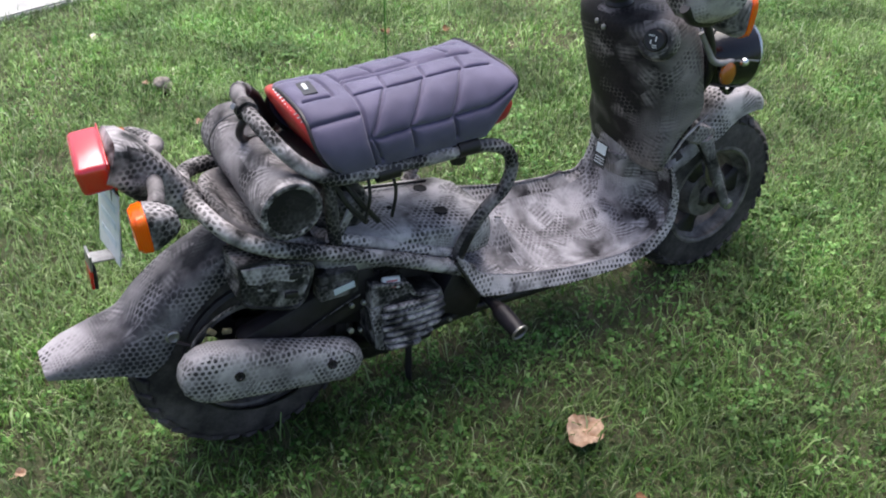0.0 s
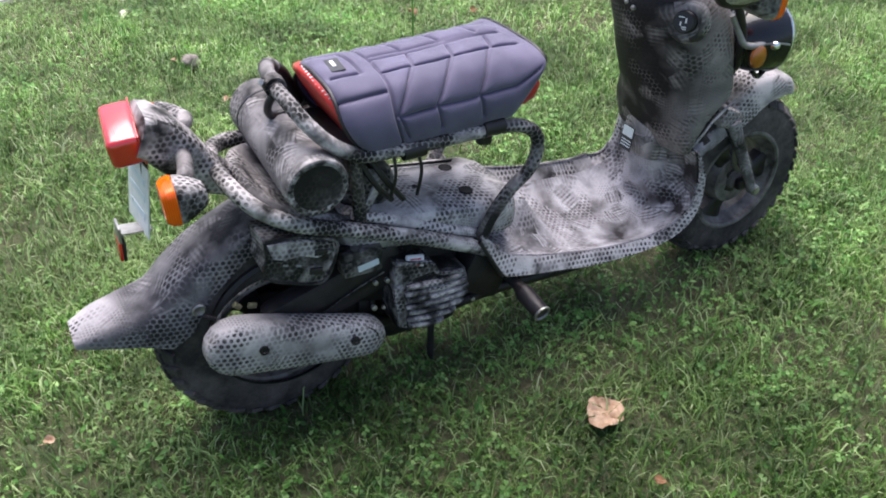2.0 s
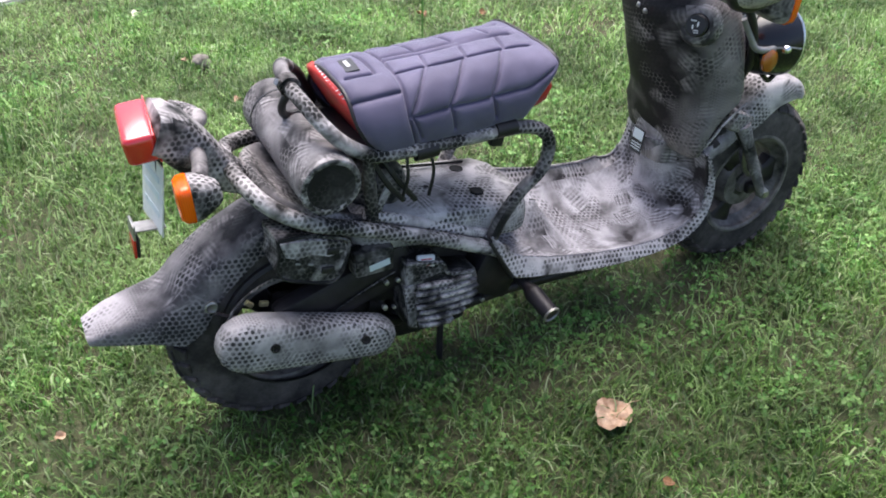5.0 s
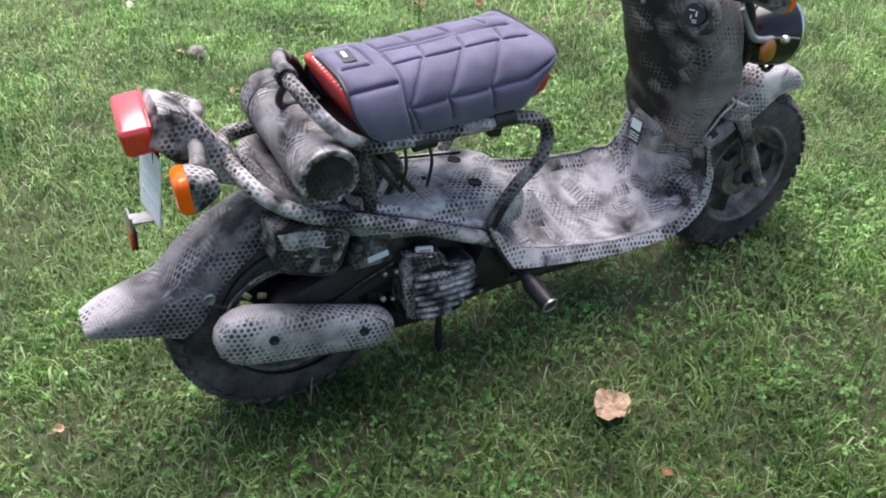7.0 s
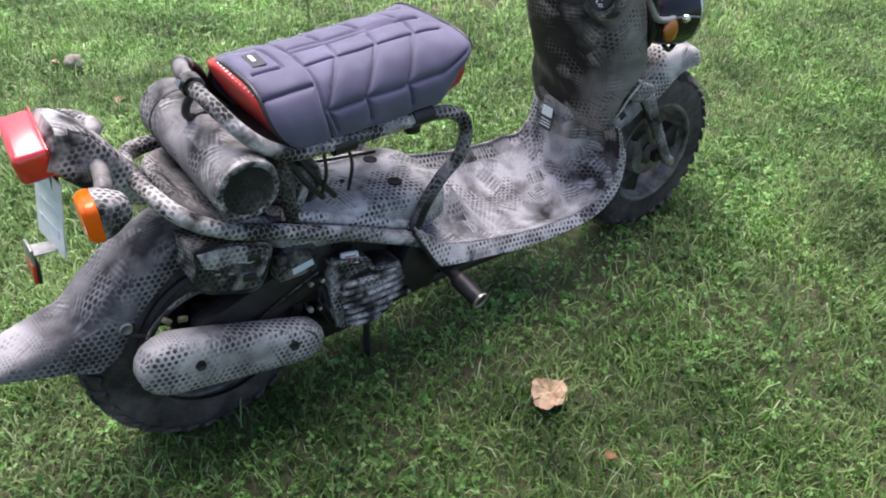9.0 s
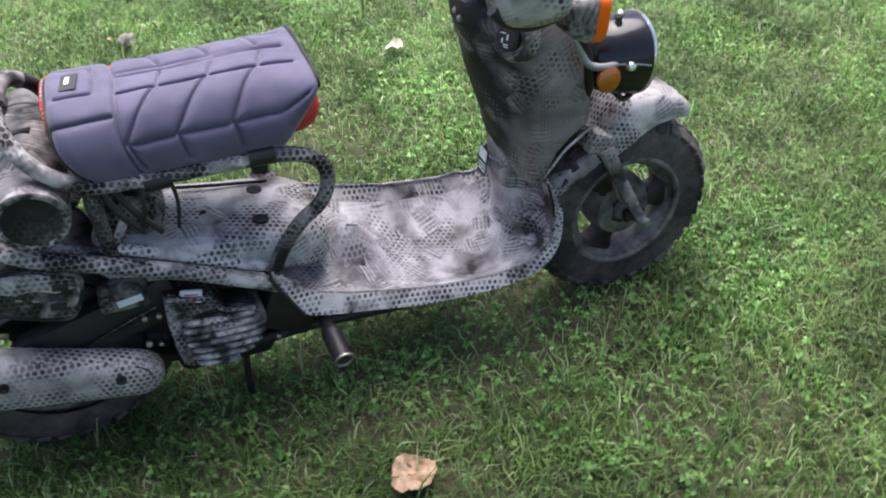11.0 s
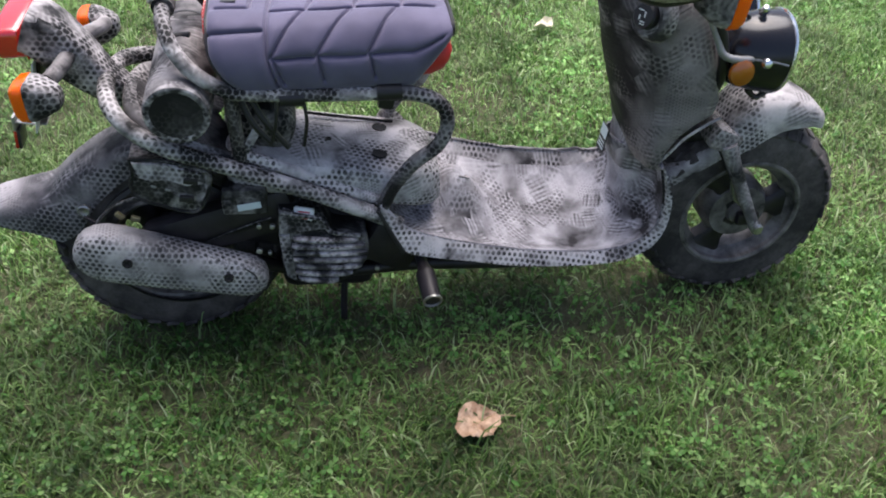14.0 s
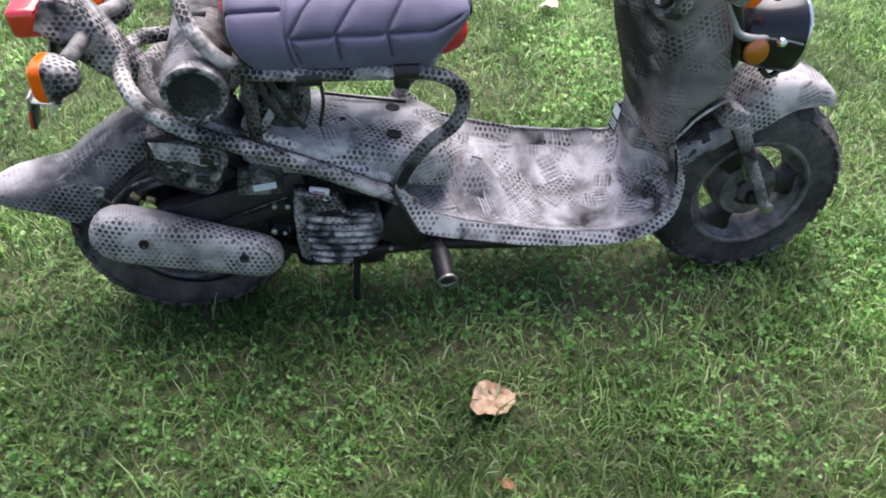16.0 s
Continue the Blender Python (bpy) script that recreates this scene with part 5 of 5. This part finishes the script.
    part("fan_edge", tube([(-0.380, -0.133, 0.346), (-0.318, -0.134, 0.328), (-0.301, -0.134, 0.318), (-0.286, -0.134, 0.289), (-0.232, -0.134, 0.275)], 0.0045, 8, 6), CAMO_RIB, fan, "pale edge of the fan cover")
    cap_m = pose(-0.337, -0.126, 0.334, 68, 0, 0) @ pose(0, 0, 0, 0, 0, -12)
    cap = part("decal", block((0.040, 0.026, 0.010), cap_m, 0.005, 3), WHITE, engine, "pale worn decal plate on the fan cover")
    for v, w in ((0.004, 0.024), (-0.002, 0.030), (-0.008, 0.018)):
        part("decal_bar", block((w, 0.003, 0.001), cap_m @ pose(0, v, 0.0052), 0.0), PINK, cap)
    sticker = pose(-0.437, -0.128, 0.362, 90, 0, 0) @ pose(0, 0, 0, 0, 0, 6)
    part("housing", block((0.085, 0.04, 0.058), pose(-0.445, -0.105, 0.368, 0, 4, 0), 0.008), CAMO_GRIME, engine, "grimy box behind the sticker")
    part("sticker", block((0.044, 0.014, 0.0012), sticker, 0.0), STICKER, engine, "white sticker on the engine")
    part("box_bracket", block((0.020, 0.03, 0.035), pose(-0.478, -0.112, 0.362, 0, 0, 0), 0.005), CAMO_DIRTY, engine)
    # scattered small hardware that catches the light
    for x, y, z, r in ((-0.425, -0.126, 0.312, 0.005), (-0.400, -0.126, 0.309, 0.005), (-0.432, -0.124, 0.250, 0.006), (-0.412, -0.124, 0.243, 0.004), (-0.20, -0.12, 0.175, 0.005)):
        part("bolt", lathe([(-0.005, r), (0.003, r), (0.004, r * 0.6), (0.004, 0)], (x, y, z), axis_frame((0, -1, 0.1)), 10), STEEL, engine)
    swing = block((0.24, 0.020, 0.045), pose(-0.47, -0.100, 0.285, 0, -13, 0), 0.008)
    part("swing_arm", swing, GREASE, engine, "black swing arm")
    corners = [(-0.632, 0.490), (-0.575, 0.482), (-0.503, 0.452), (-0.497, 0.428), (-0.514, 0.384), (-0.532, 0.364), (-0.556, 0.366), (-0.592, 0.382), (-0.630, 0.402), (-0.642, 0.430), (-0.634, 0.455)]
    bm = slab(corners, -0.135, -0.055, 0.006, 2)
    ruffle(bm, 0.004, 34)
    tool = part("air_box", bm, CAMO_BOX, engine, "angular grimy air filter box", 40)
    centre = Vector((-0.570, -0.134, 0.425))
    edge = [centre + 0.97 * (Vector((x, -0.134, z)) - centre) for x, z in corners]
    part("air_box_rim", tube(edge + edge[:1], 0.0036, 8, 3), CAMO_GRIME, tool, "pale dotted rim of the box")
    band = [(-0.628, 0.484), (-0.572, 0.476), (-0.506, 0.448), (-0.506, 0.428), (-0.540, 0.426), (-0.575, 0.444), (-0.600, 0.440), (-0.622, 0.452)]
    part("air_box_lip", slab(band, -0.140, -0.125, 0.004, 2), CAMO_NET, tool, "pale dotted upper lip of the box", 40)
    # Proud black blocks imitate the shade in two recesses of the box.
    for x, z in ((-0.532, 0.436), (-0.546, 0.398)):
        part("air_box_dark_patch", block((0.026, 0.006, 0.014), pose(x, -0.1395, z, 0, 14, 0), 0.003), BLACK, tool, "black block standing in for a shaded recess in the air box")
    for x, z in ((-0.600, 0.428), (-0.576, 0.418)):
        part("clip", block((0.010, 0.005, 0.004), pose(x, -0.134, z, 0, 24, 0), 0.001), SILVER, tool, "small bright clip")
    # These two thin tubes draw the light caught along guard and arm edges.
    part("guard_edge_glint", tube([(-0.742, -0.088, 0.300), (-0.722, -0.092, 0.338), (-0.685, -0.094, 0.366), (-0.640, -0.094, 0.380), (-0.595, -0.094, 0.378)], 0.0030, 8, 5), CAMO_GRIME, engine, "thin tube drawing light caught on the inner wheel guard edge")
    part("arm_edge_glint", tube([(-0.560, -0.113, 0.262), (-0.480, -0.113, 0.296), (-0.400, -0.113, 0.322)], 0.0018, 6, 4), CAMO_GRIME, engine, "thin tube drawing light caught on the swing arm edge")
    for x, z, turn in ((-0.576, 0.272, 30), (-0.690, 0.330, 50), (-0.662, 0.320, 20)):
        part("cable_clip", block((0.018, 0.008, 0.011), pose(x, -0.078, z, 0, turn, 0), 0.002), BRASS, engine, "dull brass cable clip")
    part("inner_guard", lathe([(-0.072, 0.150), (-0.068, 0.158), (-0.05, 0.158), (-0.05, 0.150)], (AXLE_R[0] + 0.02, 0.01, AXLE_R[2] + 0.02), "y", 40, cap=False), BLACK, engine, "black inner wheel guard")
    part("drum", lathe([(-0.070, 0.0), (-0.070, 0.055), (-0.06, 0.065), (-0.02, 0.068), (-0.02, 0.0)], AXLE_R, "y", 28), GREASE, engine, "greasy brake drum")
    return engine


build_engine()


def build_exhaust():
    a, b = Vector((-0.716, 0, 0.283)), Vector((-0.462, 0, 0.196))
    d = (b - a).normalized()
    n = Vector((-d.z, 0, d.x))
    length = (b - a).length
    rings = []
    for s, r in ((-0.060, 0.006), (-0.057, 0.020), (-0.047, 0.037), (-0.030, 0.050), (-0.008, 0.058), (0.02, 0.0590), (0.09, 0.0555), (0.15, 0.0515), (0.20, 0.0480), (length, 0.0440), (length + 0.018, 0.038), (length + 0.032, 0.028), (length + 0.040, 0.014), (length + 0.042, 0.004)):
        c = a + d * s
        rings.append(se_ring((c.x, -0.130, c.z), (0, 1, 0), n, 0.036 * (r / 0.062) ** 0.5, r, 3.2, 36))
    cover = part("exhaust_cover", skin(rings), CAMO_SHELL, scooter, "pale dotted exhaust cover beside the rear wheel", 60)
    for x, z in ((-0.674, 0.280), (-0.494, 0.222)):
        part("bolt", lathe([(-0.003, 0.0095), (0.002, 0.0095), (0.002, 0.006), (-0.001, 0.004), (-0.001, 0.0)], (x, -0.167, z), axis_frame((0, -1, 0.12)), 16), GREASE, cover, "recessed dark bolt")
    part("groove", tube([(-0.462, -0.160, 0.238), (-0.444, -0.158, 0.215), (-0.440, -0.155, 0.180)], 0.0014, 6, 6), CAMO_GRIME, cover, "pressed groove at the end")
    part("exhaust_pipe", tube([(-0.45, -0.10, 0.21), (-0.38, -0.06, 0.15), (-0.30, -0.02, 0.14), (-0.22, 0.0, 0.17)], 0.014, 12), GREASE, scooter, "dark exhaust pipe")
    part("exhaust_body", tube([(-0.72, -0.105, 0.285), (-0.48, -0.105, 0.195)], 0.036, 20), GREASE, scooter, "dark silencer body behind its cover")


build_exhaust()

# ---- foot peg ----
peg = part("foot_peg", tube([(-0.115, -0.08, 0.210), (-0.109, -0.150, 0.202), (-0.1075, -0.166, 0.199), (-0.106, -0.180, 0.195), (-0.101, -0.238, 0.180)], [0.012, 0.012, 0.015, 0.0205, 0.0190], 16), GREASE, scooter, "dark tube peg under the footboard")
part("peg_end", lathe([(-0.001, 0.0198), (0.003, 0.0200), (0.004, 0.0165), (-0.002, 0.0150), (-0.004, 0.0)], (-0.1005, -0.240, 0.1795), axis_frame((0.07, -0.95, -0.25)), 20), STEEL, peg, "bright worn tube end")
# Black disc stands in for the shade inside the open tube.
part("peg_hollow", lathe([(-0.003, 0.0155), (0.0005, 0.0150), (0.0005, 0.0)], (-0.1005, -0.240, 0.1795), axis_frame((0.07, -0.95, -0.25)), 16), BLACK, peg, "black disc standing in for the hollow tube end")
part("peg_bracket", block((0.05, 0.03, 0.05), pose(-0.12, -0.07, 0.215), 0.006), GREASE, scooter, "black peg bracket")
# Unseen tubes, added to shade and hide the bright grass below the footboard.
for y in (-0.085, 0.085):
    part("shade_tube", tube([(-0.250, y, 0.150), (-0.120, y, 0.152), (0.060, y, 0.136), (0.200, y, 0.130), (0.280, 0.6 * y, 0.138)], 0.015, 12, 5), GREASE, scooter, "added dark tube shading the ground under the footboard")
part("belly_frame", block((0.17, 0.11, 0.045), pose(-0.150, 0.0, 0.185, 0, 6, 0), 0.012), GREASE, scooter, "greasy frame between engine and footboard")
part("centre_frame", block((0.115, 0.22, 0.105), pose(-0.165, -0.012, 0.225, 0, 30, 0), 0.014), GREASE, scooter, "dark lower frame")


def build_front():
    path = [(0.405, 0.312), (0.440, 0.342), (0.485, 0.374), (0.525, 0.416), (0.550, 0.462), (0.585, 0.494), (0.640, 0.496), (0.700, 0.476), (0.736, 0.450), (0.746, 0.436)]
    drop = [0.045, 0.045, 0.045, 0.055, 0.10, 0.110, 0.075, 0.052, 0.036, 0.022]
    half = [0.045, 0.050, 0.055, 0.060, 0.066, 0.068, 0.068, 0.064, 0.052, 0.036]
    path = catmull([(x, 0, z) for x, z in path], 5)
    t, key = np.linspace(0, 1, len(path)), np.linspace(0, 1, 10)
    section = [(-1.0, -1.0), (-1.03, -0.6), (-0.97, -0.28), (-0.85, -0.10), (-0.5, -0.02), (0, 0), (0.5, -0.02), (0.85, -0.10), (0.97, -0.28), (1.03, -0.6), (1.0, -1.0)]
    rows = [[(p.x, -0.030 + s * w, p.z + h * d) for s, h in section] for p, w, d in ((p, float(np.interp(f, key, half)), float(np.interp(f, key, drop))) for p, f in zip(path, t))]
    bm = sheet(rows, 0.005)
    ruffle(bm, 0.002, 18)
    part("front_fender", bm, CAMO_FENDER, scooter, "pale blotched front mudguard", 60)
    for s in (-1, 1):
        leg = part("fork_leg", tube([(0.530, s * 0.068 - 0.028, 0.400), (0.560, s * 0.074 - 0.028, 0.330), (0.632, s * 0.078 - 0.028, 0.190)], [0.018, 0.0155, 0.0115], 14), CAMO_CAN, scooter, "grimy fork leg")
        part("axle_nut", lathe([(-0.012, 0.014), (0.006, 0.014), (0.009, 0.010), (0.012, 0.010), (0.013, 0.0)], (0.637, s * 0.081 - 0.028, 0.184), axis_frame((0, s, 0)), 14), STEEL, leg, "bare steel axle nut")
        part("link", block((0.05, 0.02, 0.03), pose(0.620, s * 0.062 - 0.028, 0.200, 0, 0, 0), 0.006), GREASE, leg)
    part("steering_stem", tube([(0.37, 0, 0.60), (0.45, -0.02, 0.42), (0.53, -0.03, 0.38)], 0.030, 16), GREASE, scooter, "dark steering stem")
    part("fork_bridge", block((0.07, 0.15, 0.05), pose(0.525, -0.028, 0.405, 0, 25, 0), 0.012), CAMO_DIRTY, scooter, "grimy fork bridge")
    part("drum", lathe([(-0.040, 0.0), (-0.040, 0.064), (-0.02, 0.074), (0.035, 0.074), (0.035, 0.0)], AXLE_F, "y", 28), ALLOY, scooter, "dusty front brake drum")
    part("brake_arm", tube([(0.60, -0.082, 0.235), (0.575, -0.088, 0.265), (0.565, -0.088, 0.31)], 0.006, 8), STEEL, scooter, "bare metal brake arm")
    part("brake_cable", tube([(0.565, -0.088, 0.31), (0.53, -0.095, 0.36), (0.49, -0.07, 0.44)], 0.004, 8), BLACK, scooter)


build_front()


def build_headlight(y):
    c, d = Vector((0.516, y, 0.614)), Vector((0.98, 0.0, -0.10)).normalized()
    pod = part("headlight", lathe([(-0.075, 0.0), (-0.075, 0.016), (-0.064, 0.034), (-0.038, 0.061), (0.0, 0.073), (0.035, 0.0775), (0.046, 0.0775), (0.046, 0.071)], c, axis_frame(d), 40, cap=False), GLOSS_BLACK, scooter, "round glossy black headlight pod", 60)
    part("rim", lathe([(0.045, 0.07755), (0.046, 0.0795), (0.051, 0.0795), (0.054, 0.075), (0.051, 0.071), (0.045, 0.07755)], c, axis_frame(d), 40, cap=False), CHROME, pod, "bright headlight rim", 60)
    part("lens", lathe([(0.048, 0.073), (0.058, 0.050), (0.064, 0.030), (0.066, 0.0)], c, axis_frame(d), 32), GLASS, pod, "clear headlight glass")
    part("reflector", lathe([(0.044, 0.060), (0.02, 0.046), (0.0, 0.022), (-0.004, 0.0)], c, axis_frame(d), 32), CHROME, pod, "mirrored bowl")
    part("seam", tube([c + Vector((-0.030, -0.062, 0.012)), c + Vector((0.005, -0.072, 0.010)), c + Vector((0.040, -0.0772, 0.002))], 0.0022, 6, 6), STEEL, pod, "thin bright seam on the pod")
    part("foot", tube([c + Vector((0.004, -0.020, -0.072)), c + Vector((0.024, -0.022, -0.089)), c + Vector((0.048, -0.020, -0.076))], 0.006, 8, 6), GLOSS_BLACK, pod, "black mounting foot")
    return pod


for y in (-0.108, 0.052):
    build_headlight(y)


def build_bars():
    # headlight bracket and side reflector
    part("light_bracket", tube([(0.405, -0.150, 0.700), (0.422, -0.160, 0.662), (0.436, -0.167, 0.636), (0.466, -0.172, 0.627), (0.510, -0.163, 0.624)], [0.0065, 0.0065, 0.007, 0.0075, 0.006], 12), SILVER, scooter, "pale metal headlight bracket")
    for s in (-1, 1):
        c = (0.472, -0.030 + s * 0.146, 0.604)
        mount = part("side_reflector", lathe([(-0.014, 0.012), (-0.004, 0.0245), (0.0, 0.0260), (0.0, 0.0)], c, axis_frame((0.10, s, 0.15)), 24), BLACK, scooter, "amber side reflector in a black cup")
        part("lens", lathe([(0.0005, 0.0250), (0.006, 0.0238), (0.009, 0.017), (0.010, 0.0)], c, axis_frame((0.10, s, 0.15)), 28), AMBER, mount, "amber reflector lens")
        part("side_bolt", lathe([(-0.01, 0.010), (0.004, 0.010), (0.009, 0.007), (0.011, 0.0)], (0.515, -0.030 + s * 0.150, 0.621), axis_frame((0, s, 0.3)), 12), CHROME, mount, "bright bolt")
        yc = -0.030 + s * 0.222
        stalk = part("front_signal", tube([(0.335, yc - s * 0.10, 0.790), (0.345, yc - s * 0.05, 0.780), (0.360, yc - s * 0.02, 0.772)], [0.022, 0.024, 0.028], 16), CAMO_NET, scooter, "front turn signal in a painted housing")
        signal_head(stalk, (0.366, yc, 0.777), (0.97, s * 0.02, -0.12), 0.040)
    part("bracket_bolt", lathe([(-0.01, 0.008), (0.004, 0.008), (0.008, 0.005), (0.009, 0.0)], (0.520, -0.122, 0.697), axis_frame((0, -0.5, 0.8)), 12), CHROME, scooter, "bright bolt on the headlight pod")
    # white wire rack between the lamps
    rack = part("wire_rack", tube([(0.400, -0.098, 0.712), (0.478, -0.100, 0.708), (0.499, -0.094, 0.703), (0.503, -0.05, 0.70), (0.503, 0.03, 0.70), (0.499, 0.072, 0.703), (0.478, 0.080, 0.708), (0.400, 0.080, 0.712)], 0.0052, 10), WHITE, scooter, "white wire rack over the headlights")
    for y in (-0.04, 0.02):
        part("wire", tube([(0.40, y, 0.712), (0.502, y, 0.703)], 0.0042, 8), WHITE, rack)
    # handlebar console and grips
    part("stem_collar", lathe([(-0.05, 0.030), (-0.012, 0.030), (-0.006, 0.025), (0.05, 0.024), (0.06, 0.030), (0.10, 0.030)], (0.293, -0.012, 0.762), axis_frame((-0.10, 0, 1)), 20), BLACK, scooter, "black collar of the steering stem")
    rings = [se_ring((x, -0.005, z), (0, 1, 0), (0, 0, 1), a, b, 2.6, 28) for x, z, a, b in ((0.215, 0.875, 0.05, 0.015), (0.235, 0.875, 0.10, 0.030), (0.28, 0.880, 0.125, 0.038), (0.33, 0.880, 0.125, 0.040), (0.375, 0.870, 0.11, 0.038), (0.40, 0.862, 0.07, 0.022))]
    bm = skin(rings)
    ruffle(bm, 0.004, 16)
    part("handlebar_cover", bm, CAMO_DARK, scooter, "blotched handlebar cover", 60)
    for s in (-1, 1):
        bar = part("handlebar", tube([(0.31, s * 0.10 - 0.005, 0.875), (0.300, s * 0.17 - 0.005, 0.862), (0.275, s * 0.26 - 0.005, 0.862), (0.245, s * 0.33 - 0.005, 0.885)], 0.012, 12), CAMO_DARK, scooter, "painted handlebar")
        rings = [se_ring((x, s * y - 0.005, z), (0.95, s * 0.2, 0), (0, 0, 1), a, b, 3.0, 24) for x, y, z, a, b in ((0.270, 0.215, 0.858, 0.030, 0.018), (0.262, 0.230, 0.852, 0.056, 0.036), (0.254, 0.265, 0.846, 0.064, 0.044), (0.248, 0.310, 0.848, 0.062, 0.044), (0.242, 0.340, 0.858, 0.040, 0.030))]
        bm = skin(rings)
        ruffle(bm, 0.006, 22)
        part("switch_housing", bm, CAMO, bar, "lumpy painted switch housing", 60)
        part("switch_base", tube([(0.188, s * 0.295 - 0.005, 0.836), (0.212, s * 0.295 - 0.005, 0.814), (0.252, s * 0.295 - 0.005, 0.804), (0.305, s * 0.295 - 0.005, 0.806)], [0.010, 0.014, 0.014, 0.009], 10, 5), BLACK, bar, "black underside of the switch housing")
        part("grip", tube([(0.248, s * 0.335 - 0.005, 0.886), (0.195, s * 0.445 - 0.005, 0.955)], 0.016, 16), BLACK, bar, "black rubber grip")
        part("lever", tube([(0.325, s * 0.25, 0.880), (0.318, s * 0.31, 0.900), (0.275, s * 0.41, 0.945)], 0.006, 8), BLACK, bar, "black brake lever")
    part("brake_cable", tube([(0.330, -0.150, 0.800), (0.385, -0.150, 0.760), (0.418, -0.158, 0.700), (0.440, -0.156, 0.640), (0.455, -0.140, 0.580), (0.462, -0.115, 0.540)], 0.0095, 10, 6), BLACK, scooter, "black brake hose beside the cover")


build_bars()

# ---- cables under the seat ----
for pts, r, m in (([(-0.425, -0.105, 0.575), (-0.405, -0.118, 0.530), (-0.375, -0.120, 0.488)], 0.006, BLACK), ([(-0.405, -0.105, 0.575), (-0.385, -0.118, 0.535), (-0.350, -0.118, 0.480)], 0.006, BLACK), ([(-0.362, -0.112, 0.590), (-0.366, -0.125, 0.540), (-0.380, -0.122, 0.490)], 0.0035, BLACK), ([(-0.318, -0.112, 0.590), (-0.312, -0.125, 0.540), (-0.322, -0.120, 0.482)], 0.0035, BLACK)):
    part("cable", tube(pts, r, 8, 6), m, scooter, "thin cable under the seat")
